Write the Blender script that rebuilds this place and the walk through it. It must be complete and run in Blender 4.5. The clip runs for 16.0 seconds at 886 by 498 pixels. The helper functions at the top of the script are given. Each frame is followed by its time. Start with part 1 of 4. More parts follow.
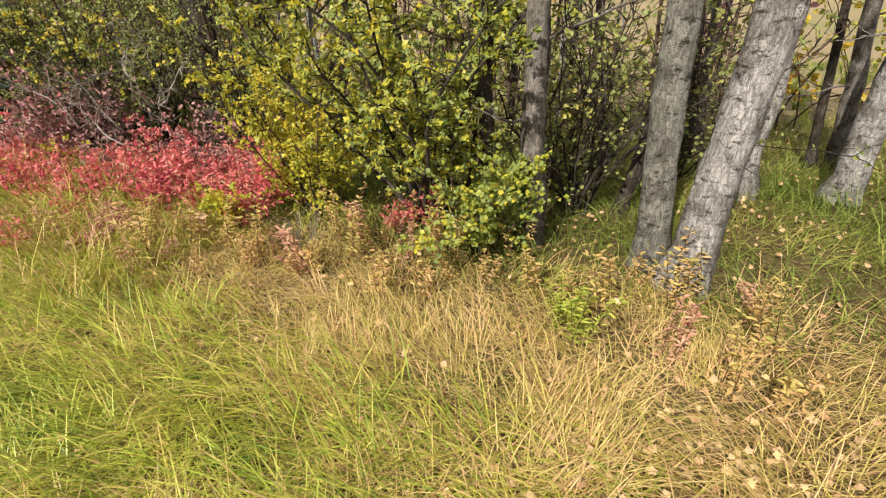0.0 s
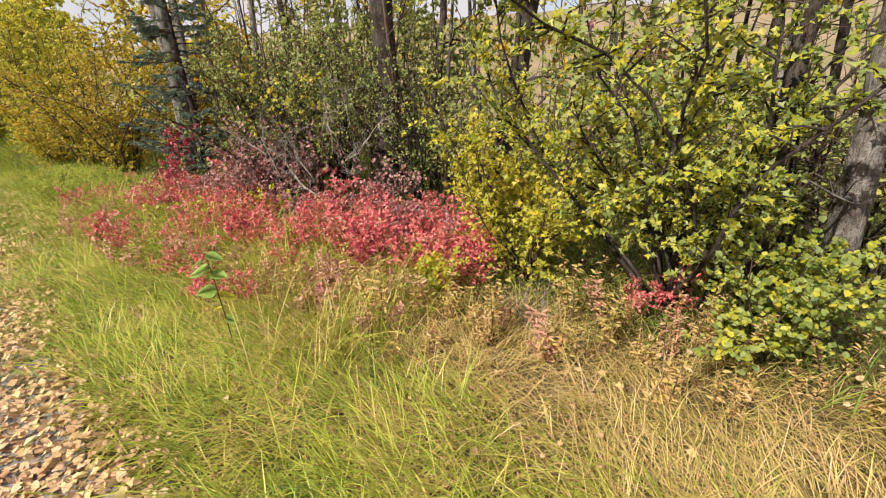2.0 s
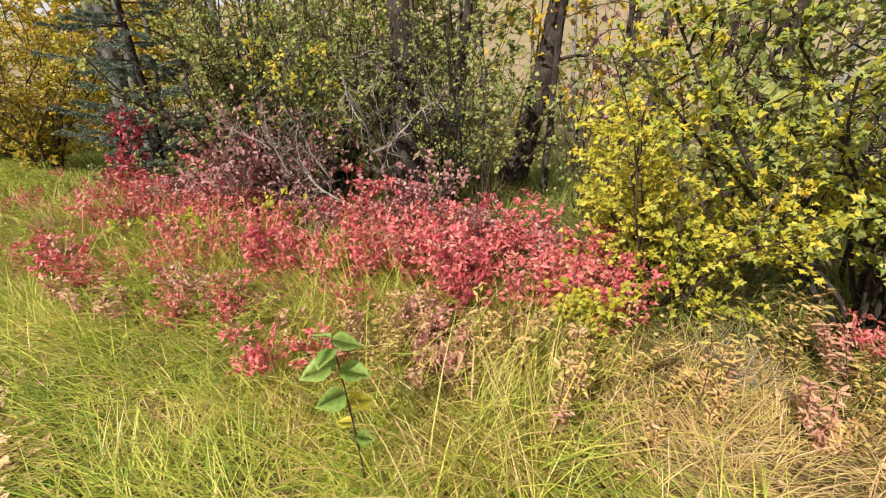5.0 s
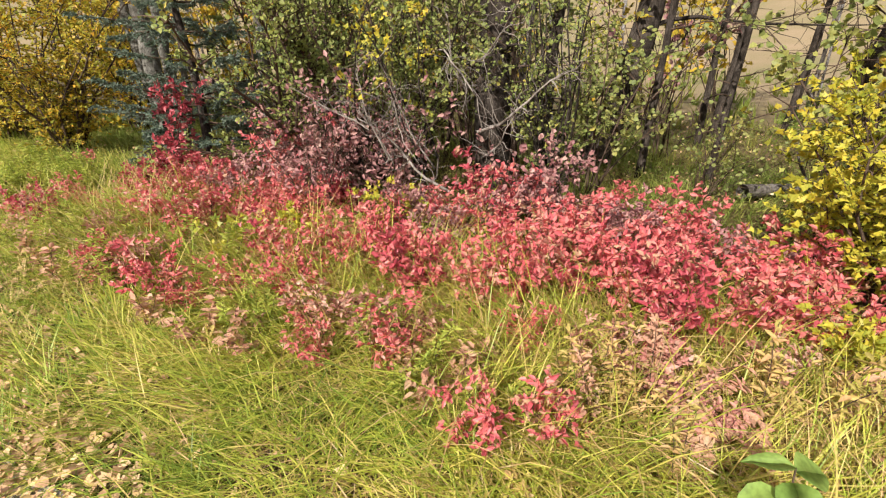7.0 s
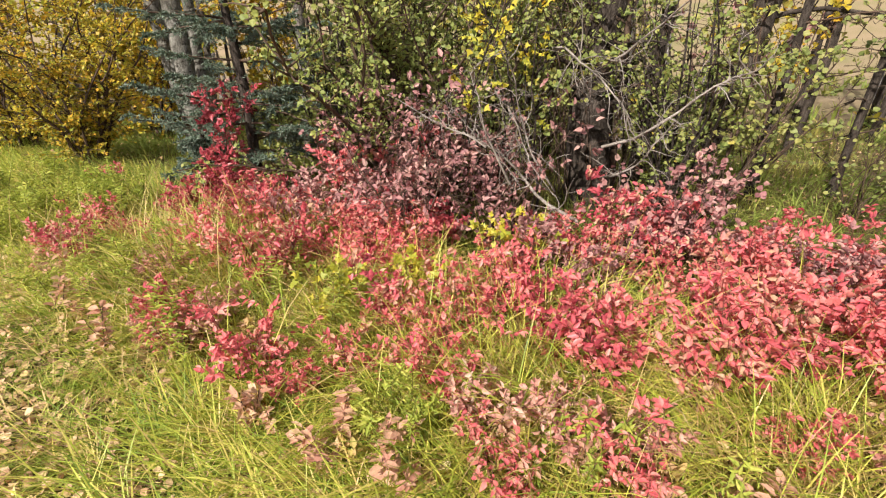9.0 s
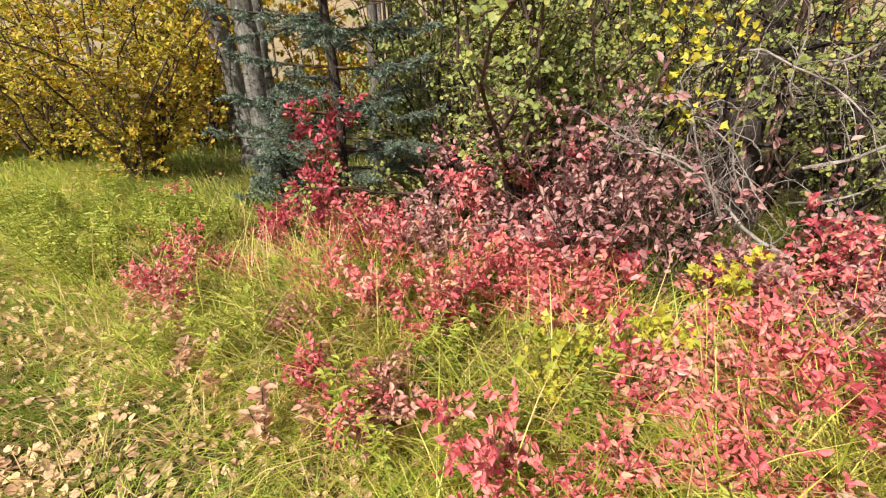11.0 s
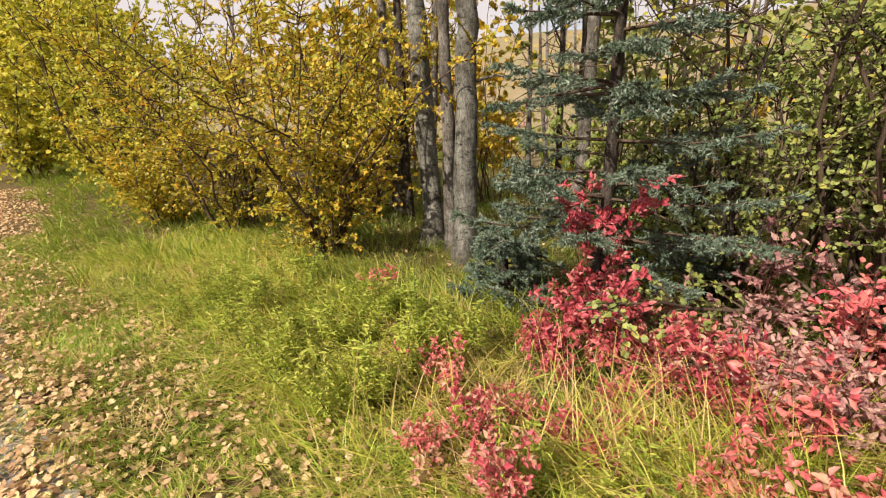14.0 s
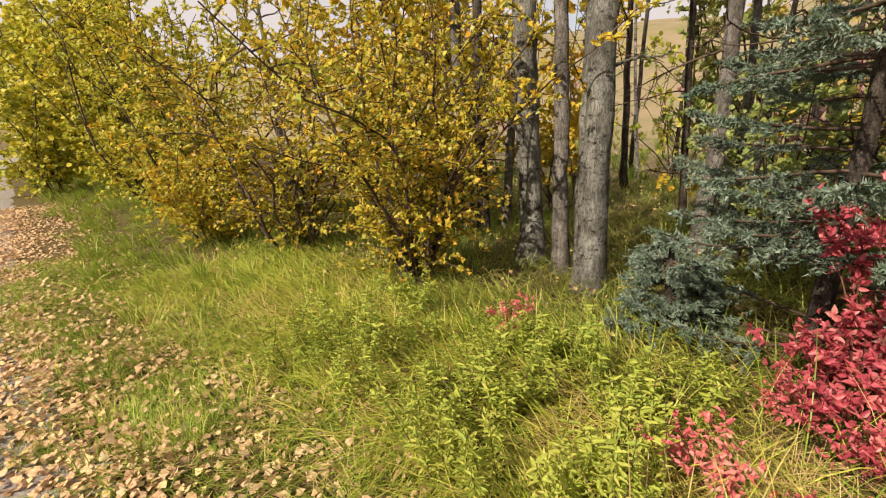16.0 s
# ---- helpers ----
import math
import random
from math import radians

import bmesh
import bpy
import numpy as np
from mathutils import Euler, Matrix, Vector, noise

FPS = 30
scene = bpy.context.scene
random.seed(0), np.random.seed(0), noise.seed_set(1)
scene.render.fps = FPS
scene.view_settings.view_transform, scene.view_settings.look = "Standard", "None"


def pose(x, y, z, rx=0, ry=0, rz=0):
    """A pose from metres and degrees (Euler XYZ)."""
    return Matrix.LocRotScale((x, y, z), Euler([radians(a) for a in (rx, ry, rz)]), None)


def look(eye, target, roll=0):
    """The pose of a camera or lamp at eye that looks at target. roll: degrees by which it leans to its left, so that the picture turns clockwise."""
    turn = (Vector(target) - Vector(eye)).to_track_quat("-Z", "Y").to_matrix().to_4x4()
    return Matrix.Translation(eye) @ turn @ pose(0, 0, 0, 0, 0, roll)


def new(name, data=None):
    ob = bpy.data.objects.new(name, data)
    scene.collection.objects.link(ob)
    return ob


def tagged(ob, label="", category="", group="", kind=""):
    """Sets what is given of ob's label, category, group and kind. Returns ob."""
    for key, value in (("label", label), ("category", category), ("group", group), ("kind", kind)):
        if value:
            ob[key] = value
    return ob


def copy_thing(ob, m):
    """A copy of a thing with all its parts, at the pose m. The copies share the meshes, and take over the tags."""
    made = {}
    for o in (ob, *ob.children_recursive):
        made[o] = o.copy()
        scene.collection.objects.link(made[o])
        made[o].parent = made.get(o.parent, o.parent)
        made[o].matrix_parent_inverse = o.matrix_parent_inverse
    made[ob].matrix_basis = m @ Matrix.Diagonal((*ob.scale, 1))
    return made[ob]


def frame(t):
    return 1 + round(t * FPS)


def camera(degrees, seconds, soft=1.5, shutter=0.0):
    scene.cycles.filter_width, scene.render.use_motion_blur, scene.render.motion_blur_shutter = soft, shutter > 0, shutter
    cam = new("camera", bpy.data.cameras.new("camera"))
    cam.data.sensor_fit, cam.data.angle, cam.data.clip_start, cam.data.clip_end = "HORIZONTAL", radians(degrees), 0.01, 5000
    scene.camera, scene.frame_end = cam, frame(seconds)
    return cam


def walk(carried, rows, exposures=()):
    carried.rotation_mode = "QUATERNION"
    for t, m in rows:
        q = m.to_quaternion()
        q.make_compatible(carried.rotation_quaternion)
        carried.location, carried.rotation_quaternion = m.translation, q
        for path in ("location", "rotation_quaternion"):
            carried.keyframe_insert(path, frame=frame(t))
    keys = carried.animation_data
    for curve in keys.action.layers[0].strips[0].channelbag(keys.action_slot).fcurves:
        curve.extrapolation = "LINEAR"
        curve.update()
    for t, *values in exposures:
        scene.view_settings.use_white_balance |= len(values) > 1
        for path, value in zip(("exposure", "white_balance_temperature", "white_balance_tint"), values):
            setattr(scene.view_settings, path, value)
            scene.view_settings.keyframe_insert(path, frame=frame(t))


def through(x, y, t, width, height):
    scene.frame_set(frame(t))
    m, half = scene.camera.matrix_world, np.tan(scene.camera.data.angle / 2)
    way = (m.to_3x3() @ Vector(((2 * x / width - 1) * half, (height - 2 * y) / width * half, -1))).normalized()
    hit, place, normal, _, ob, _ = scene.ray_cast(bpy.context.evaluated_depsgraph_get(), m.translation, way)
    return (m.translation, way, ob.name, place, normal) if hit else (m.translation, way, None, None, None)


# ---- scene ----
cam = camera(89.0, 16.0, 1.2)
PATH = [
    (0.0, (-0.007, -0.086, 1.484), (1.608, 0.721, 0.624), -1.0),
    (0.5, (-0.094, 0.180, 1.508), (1.494, 1.103, 0.716), -0.9),
    (1.0, (-0.099, 0.451, 1.518), (1.436, 1.514, 0.802), -0.8),
    (1.5, (-0.100, 0.699, 1.546), (1.388, 1.849, 0.863), -1.2),
    (2.0, (-0.147, 1.025, 1.539), (1.319, 2.212, 0.873), -1.3),
    (2.5, (-0.126, 1.264, 1.522), (1.357, 2.431, 0.859), -1.0),
    (3.0, (-0.017, 1.545, 1.498), (1.506, 2.657, 0.832), -0.7),
    (3.2, (-0.000, 1.623, 1.492), (1.539, 2.710, 0.821), -0.7),
    (5.3, (-0.037, 2.798, 1.491), (1.570, 3.730, 0.752), -0.4),
    (5.5, (-0.067, 2.919, 1.509), (1.535, 3.849, 0.755), -0.5),
    (6.0, (-0.087, 3.207, 1.506), (1.503, 4.130, 0.720), -0.4),
    (6.5, (-0.027, 3.516, 1.466), (1.556, 4.430, 0.654), -0.4),
    (7.0, (-0.007, 3.832, 1.458), (1.569, 4.738, 0.625), -0.5),
    (7.5, (0.022, 4.113, 1.467), (1.592, 5.023, 0.626), -0.8),
    (8.0, (0.126, 4.409, 1.459), (1.685, 5.336, 0.616), -1.2),
    (8.2, (0.154, 4.514, 1.467), (1.715, 5.443, 0.631), -1.1),
    (10.3, (0.232, 5.680, 1.427), (1.817, 6.535, 0.558), -0.3),
    (10.5, (0.224, 5.800, 1.423), (1.809, 6.660, 0.559), -0.4),
    (11.0, (0.209, 6.109, 1.450), (1.790, 7.017, 0.629), -0.9),
    (11.5, (0.246, 6.362, 1.480), (1.822, 7.338, 0.730), -1.0),
    (12.0, (0.249, 6.649, 1.525), (1.802, 7.711, 0.848), -1.4),
    (12.5, (0.195, 6.909, 1.568), (1.720, 8.039, 0.937), -1.7),
    (13.0, (0.213, 7.204, 1.539), (1.709, 8.388, 0.939), -1.6),
    (13.5, (0.254, 7.474, 1.526), (1.739, 8.674, 0.930), -1.4),
    (14.0, (0.220, 7.820, 1.514), (1.689, 9.044, 0.927), -1.4),
    (14.5, (0.202, 8.095, 1.520), (1.659, 9.337, 0.941), -1.6),
    (15.0, (0.223, 8.441, 1.492), (1.674, 9.696, 0.927), -1.9),
    (15.5, (0.198, 8.734, 1.482), (1.648, 9.989, 0.913), -2.3),
    (16.0, (0.201, 9.040, 1.463), (1.660, 10.285, 0.896), -2.8),
]
walk(cam, [(t, look(eye, target, roll)) for t, eye, target, roll in PATH], [(0.0, 0.50, 6650, 10), (6.0, 0.55, 6550, 13), (11.0, 0.74, 6600, 15), (13.5, 0.58, 7000, 13), (16.0, 0.44, 7300, 13)])

# ---- light ----
world = bpy.data.worlds.new("sky")
scene.world = world
world.use_nodes = True
wn = world.node_tree
sky = wn.nodes.new("ShaderNodeTexSky")
sky.sky_type = 'NISHITA'
sky.sun_disc = False
sky.sun_elevation = radians(40)
sky.sun_rotation = radians(275)
sky.dust_density = 1.5
cloud, veil, cover = wn.nodes.new("ShaderNodeTexNoise"), wn.nodes.new("ShaderNodeMix"), wn.nodes.new("ShaderNodeMapRange")
cloud.inputs["Scale"].default_value, cloud.inputs["Detail"].default_value = 3.0, 6
wn.links.new(wn.nodes.new("ShaderNodeTexCoord").outputs["Generated"], cloud.inputs["Vector"])
cover.inputs["From Min"].default_value, cover.inputs["From Max"].default_value = .22, .46
wn.links.new(cloud.outputs["Fac"], cover.inputs["Value"])
veil.data_type = 'RGBA'
veil.inputs["B"].default_value = (5.6, 5.4, 5.7, 1)
wn.links.new(cover.outputs["Result"], veil.inputs["Factor"])
wn.links.new(sky.outputs[0], veil.inputs["A"])
wn.nodes["Background"].inputs["Strength"].default_value = 0.10
wn.links.new(veil.outputs["Result"], wn.nodes["Background"].inputs["Color"])
sun = new("sun", bpy.data.lights.new("sun", 'SUN'))
sun.data.energy = 4.7
sun.data.angle = radians(0.6)
sun.data.color = (1.0, 0.94, 0.83)
sun.matrix_world = look((-9.0, 0.9, 7.6), (0, 0, 0))

# ---- small tools ----


def unit(v):
    return v / np.maximum(np.linalg.norm(v, axis=-1, keepdims=True), 1e-9)


def wave(x, y, s=1.0, k=0.0):
    """Smooth uneven field, about -1 to 1."""
    x, y = x * s, y * s
    return (np.sin(1.9 * x + 1.3 * y + k) + np.sin(-1.1 * x + 2.3 * y + 1.7 + 2 * k) + np.sin(3.1 * x + .4 * y + 3.1 + k)
            + np.sin(.7 * x - 3.7 * y + .6 + 3 * k)) / 2.6


def smooth(a, b, v):
    f = np.clip((v - a) / (b - a), 0, 1)
    return f * f * (3 - 2 * f)


def trail_edge(y):
    return np.interp(y, [-30, 0, 3, 5, 10, 14, 20, 38, 90], [-2.0, .0, .1, .26, .42, .5, 1.3, 3.6, 12.0])


def height(x, y):
    """The lie of the land: a flat verge and wood, a meadow, and a rise beyond it."""
    x, y = np.asarray(x, float), np.asarray(y, float)
    rise = smooth(22, 95, x + .3 * np.abs(y - 3)) * 14
    bump = .018 * wave(x, y, 1.1) * smooth(.1, .6, x - trail_edge(y))
    return bump + rise + smooth(15, 60, x) * .5 * wave(x, y, .09)


def make_mesh(name, verts, faces, mat=None, soft=False):
    me = bpy.data.meshes.new(name)
    faces = np.asarray(faces, np.int32)
    n, k = faces.shape
    me.vertices.add(len(verts))
    me.vertices.foreach_set("co", np.asarray(verts, np.float32).ravel())
    me.loops.add(n * k)
    me.loops.foreach_set("vertex_index", faces.ravel())
    me.polygons.add(n)
    me.polygons.foreach_set("loop_start", np.arange(0, n * k, k, dtype=np.int32))
    if soft:
        me.polygons.foreach_set("use_smooth", np.ones(n, dtype=bool))
    me.update(calc_edges=True)
    if mat:
        me.materials.append(mat)
    return me


def part(name, me, parent, label=""):
    ob = new(name, me)
    ob.parent = parent
    if label:
        ob["label"] = label
    return ob


def thing(name, x, y, label, category, group="", turn=0.0):
    ob = new(name)
    ob.empty_display_size = .1
    ob.matrix_basis = pose(x, y, float(height(x, y)), 0, 0, turn)
    return tagged(ob, label, category, group)


# leaf outlines: u along the leaf, v across, w out of its face
OVAL = (np.array([(0, 0, 0), (.3, .5, .10), (.7, .38, .04), (1, 0, -.16), (.7, -.38, .04), (.3, -.5, .10)]),
        np.array([(0, 3, 2, 1), (0, 5, 4, 3)]))
LANCE = (np.array([(0, 0, 0), (.32, .30, .07), (.68, .22, -.02), (1, 0, -.30), (.68, -.22, -.02), (.32, -.30, .07)]),
         np.array([(0, 3, 2, 1), (0, 5, 4, 3)]))
BROAD = (np.array([(u, h, .12 * abs(h) - .3 * u * u + .03 * math.sin(9 * u)) for u in (0, .08, .22, .4, .6, .8, 1) for h in (0, .42 * math.sin(math.pi * u ** .72), -.42 * math.sin(math.pi * u ** .72))]),
         np.array([(3 * i, 3 * i + 3, 3 * i + 3 + k, 3 * i + k) for i in range(6) for k in (1, 2)]))
TRILOBE = (np.array([(0, 0, 0), (.25, .55, .06), (.55, .18, 0), (1, 0, -.1), (.55, -.18, 0), (.25, -.55, .06), (.3, .0, -.02)]),
           np.array([(6, 0, 1, 2), (6, 2, 3, 4), (6, 4, 5, 0)]))
LOBED = (np.array([(.35, 0, 0), (0, 0, 0), (.0, .34, .05), (.28, .30, .02), (.30, .62, .08), (.60, .30, .02), (1, .0, -.08),
                   (.60, -.30, .02), (.30, -.62, .08), (.28, -.30, .02), (.0, -.34, .05)]),
         np.array([(0, i, i + 1) for i in range(1, 10)] + [(0, 10, 1)]))


def leaves(p, d, n, size, wide=1.0, shape=OVAL):
    """Vertices and faces of one leaf per row of p, along d, facing n."""
    uvw, faces = shape
    d = unit(d)
    s = unit(np.cross(n, d))
    n = np.cross(d, s)
    size = np.broadcast_to(size, (len(p),))[:, None, None]
    v = p[:, None] + size * (uvw[None, :, :1] * d[:, None] + wide * uvw[None, :, 1:2] * s[:, None] + uvw[None, :, 2:] * n[:, None])
    f = faces[None] + (np.arange(len(p)) * len(uvw))[:, None, None]
    return v.reshape(-1, 3), f.reshape(-1, faces.shape[1])


def tubes(lines, sides=5, thin=3):
    """One mesh's vertices and faces of tapering round rods; each line: points, radii."""
    vs, fs, at, full = [], [], 0, sides
    for pts, rad in lines:
        sides = full if rad[0] > .006 or full > 6 else min(thin, full)
        ring = np.arange(sides)
        a = ring * 2 * math.pi / sides
        pts = np.asarray(pts, float)
        t = unit(np.gradient(pts, axis=0))
        ref = np.array([0, 0, 1.0]) if abs(t[0, 2]) < .8 else np.array([1.0, 0, 0])
        u = unit(np.cross(t, ref))
        w = np.cross(t, u)
        v = pts[:, None] + np.asarray(rad)[:, None, None] * (np.cos(a)[None, :, None] * u[:, None] + np.sin(a)[None, :, None] * w[:, None])
        vs.append(v.reshape(-1, 3))
        k = len(pts)
        i = (np.arange(k - 1)[:, None] * sides + ring[None]).ravel() + at
        j = (np.arange(k - 1)[:, None] * sides + (ring[None] + 1) % sides).ravel() + at
        fs.append(np.stack([i, j, j + sides, i + sides], 1))
        at += k * sides
    return np.concatenate(vs), np.concatenate(fs)


def limb(r, start, way, length, steps=6, wander=.22, lift=0.0):
    """Points of a crooked branch."""
    pts, d = [np.asarray(start, float)], unit(np.asarray(way, float))
    for _ in range(steps):
        d = unit(d + r.normal(0, wander, 3) + (0, 0, lift))
        pts.append(pts[-1] + d * length / steps)
    return np.array(pts)


def along(pts, f):
    i = min(int(f * (len(pts) - 1)), len(pts) - 2)
    g = f * (len(pts) - 1) - i
    return pts[i] * (1 - g) + pts[i + 1] * g, unit(pts[i + 1] - pts[i])


# ---- materials ----
def nodes_of(name):
    m = bpy.data.materials.new(name)
    m.use_nodes = True
    t = m.node_tree
    return m, t, t.nodes, t.links, t.nodes["Principled BSDF"]


def ramp_of(ns, stops):
    r = ns.new("ShaderNodeValToRGB")
    e = r.color_ramp.elements
    e[0].position, e[0].color = stops[0][0], (*stops[0][1], 1)
    e[1].position, e[1].color = stops[-1][0], (*stops[-1][1], 1)
    for p, c in stops[1:-1]:
        k = e.new(p)
        k.color = (*c, 1)
    return r


def leaf_material(name, stops, through=.35, rough=.55, patch=1.2, amount=.45, shine=.18):
    """Thin leaf or blade: its own colour for each one, drifting in patches; light comes through it."""
    m, t, ns, ln, bsdf = nodes_of(name)
    geo, coord, noise_ = ns.new("ShaderNodeNewGeometry"), ns.new("ShaderNodeNewGeometry"), ns.new("ShaderNodeTexNoise")
    noise_.inputs["Scale"].default_value = patch
    noise_.inputs["Detail"].default_value = 3
    ln.new(coord.outputs["Position"], noise_.inputs["Vector"])
    stretch = ns.new("ShaderNodeMapRange")
    stretch.inputs["From Min"].default_value, stretch.inputs["From Max"].default_value = .3, .7
    ln.new(noise_.outputs["Fac"], stretch.inputs["Value"])
    mixf = ns.new("ShaderNodeMix")
    mixf.inputs["Factor"].default_value = amount
    ln.new(geo.outputs["Random Per Island"], mixf.inputs["A"])
    ln.new(stretch.outputs["Result"], mixf.inputs["B"])
    ramp = ramp_of(ns, stops)
    ln.new(mixf.outputs["Result"], ramp.inputs["Fac"])
    fine = ns.new("ShaderNodeTexNoise")
    fine.inputs["Scale"].default_value = 90
    ln.new(coord.outputs["Position"], fine.inputs["Vector"])
    tone = ns.new("ShaderNodeMix")
    tone.data_type, tone.blend_type = 'RGBA', 'MULTIPLY'
    tone.inputs["Factor"].default_value = .5
    spots = ramp_of(ns, [(.3, (.45, .42, .4)), (.62, (1, 1, 1))])
    ln.new(fine.outputs["Fac"], spots.inputs["Fac"])
    ln.new(ramp.outputs["Color"], tone.inputs["A"])
    ln.new(spots.outputs["Color"], tone.inputs["B"])
    ln.new(tone.outputs["Result"], bsdf.inputs["Base Color"])
    bsdf.inputs["Roughness"].default_value = rough
    bsdf.inputs["Specular IOR Level"].default_value = shine
    trans, mix = ns.new("ShaderNodeBsdfTranslucent"), ns.new("ShaderNodeMixShader")
    ln.new(tone.outputs["Result"], trans.inputs["Color"])
    mix.inputs["Fac"].default_value = through
    ln.new(bsdf.outputs[0], mix.inputs[1])
    ln.new(trans.outputs[0], mix.inputs[2])
    ln.new(mix.outputs[0], ns["Material Output"].inputs["Surface"])
    return m


def bark_material(name, dark, light, grain=14.0, relief=.6, pale=None, flecks=0.0):
    """Rough upright-grained bark: fine furrows, lichen-like blotches."""
    m, t, ns, ln, bsdf = nodes_of(name)
    coord, mp = ns.new("ShaderNodeTexCoord"), ns.new("ShaderNodeMapping")
    mp.inputs["Scale"].default_value = (1, 1, .3)
    ln.new(coord.outputs["Object"], mp.inputs["Vector"])
    n1, n3, n2 = ns.new("ShaderNodeTexNoise"), ns.new("ShaderNodeTexNoise"), ns.new("ShaderNodeTexNoise")
    n1.inputs["Scale"].default_value, n1.inputs["Detail"].default_value, n1.inputs["Roughness"].default_value = grain * 2.2, 9, .72
    n1.inputs["Distortion"].default_value = .6
    n3.inputs["Scale"].default_value, n3.inputs["Detail"].default_value = grain * 9, 4
    n2.inputs["Scale"].default_value, n2.inputs["Detail"].default_value = 5.0, 6
    ln.new(mp.outputs[0], n1.inputs["Vector"])
    ln.new(coord.outputs["Object"], n3.inputs["Vector"])
    ln.new(coord.outputs["Object"], n2.inputs["Vector"])
    blend = ns.new("ShaderNodeMix")
    blend.inputs["Factor"].default_value = .35
    ln.new(n1.outputs["Fac"], blend.inputs["A"])
    ln.new(n3.outputs["Fac"], blend.inputs["B"])
    mid = tuple(.35 * a + .65 * b for a, b in zip(dark, light))
    col = ramp_of(ns, [(.36, dark), (.47, mid), (.62, light)])
    ln.new(blend.outputs["Result"], col.inputs["Fac"])
    stain = ramp_of(ns, [(.38, (.40, .38, .34)), (.58, pale or (1, 1, 1))])
    ln.new(n2.outputs["Fac"], stain.inputs["Fac"])
    mul = ns.new("ShaderNodeMix")
    mul.data_type, mul.blend_type = 'RGBA', 'MULTIPLY'
    mul.inputs["Factor"].default_value = .85
    plates, warp, seams = ns.new("ShaderNodeTexVoronoi"), ns.new("ShaderNodeMix"), ns.new("ShaderNodeMix")
    plates.feature = 'DISTANCE_TO_EDGE'
    plates.inputs["Scale"].default_value = grain * 3.2
    warp.data_type = seams.data_type = 'RGBA'
    warp.inputs["Factor"].default_value = .1
    ln.new(mp.outputs[0], warp.inputs["A"])
    ln.new(n1.outputs["Color"], warp.inputs["B"])
    ln.new(warp.outputs["Result"], plates.inputs["Vector"])
    furrow = ramp_of(ns, [(.0, (.22, .2, .18)), (.16, (1, 1, 1))])
    ln.new(plates.outputs["Distance"], furrow.inputs["Fac"])
    seams.blend_type = 'MULTIPLY'
    seams.inputs["Factor"].default_value = .75
    ln.new(col.outputs["Color"], seams.inputs["A"])
    ln.new(furrow.outputs["Color"], seams.inputs["B"])
    ln.new(seams.outputs["Result"], mul.inputs["A"])
    ln.new(stain.outputs["Color"], mul.inputs["B"])
    skin = mul
    if flecks:
        # short cross-grained scars and dark knots
        mq, n4, scar = ns.new("ShaderNodeMapping"), ns.new("ShaderNodeTexNoise"), ns.new("ShaderNodeMix")
        mq.inputs["Scale"].default_value = (1, 1, 2.4)
        n4.inputs["Scale"].default_value, n4.inputs["Detail"].default_value, n4.inputs["Roughness"].default_value = 11, 7, .7
        ln.new(coord.outputs["Object"], mq.inputs["Vector"])
        ln.new(mq.outputs[0], n4.inputs["Vector"])
        dark_scar = ramp_of(ns, [(.36, (.16, .14, .12)), (.47, (1, 1, 1))])
        ln.new(n4.outputs["Fac"], dark_scar.inputs["Fac"])
        scar.data_type, scar.blend_type = 'RGBA', 'MULTIPLY'
        scar.inputs["Factor"].default_value = flecks
        ln.new(mul.outputs["Result"], scar.inputs["A"])
        ln.new(dark_scar.outputs["Color"], scar.inputs["B"])
        skin = scar
    ln.new(skin.outputs["Result"], bsdf.inputs["Base Color"])
    bsdf.inputs["Roughness"].default_value = .92
    bsdf.inputs["Specular IOR Level"].default_value = .12
    bump = ns.new("ShaderNodeBump")
    bump.inputs["Strength"].default_value, bump.inputs["Distance"].default_value = relief, .025
    ln.new(blend.outputs["Result"], bump.inputs["Height"])
    ln.new(bump.outputs[0], bsdf.inputs["Normal"])
    return m


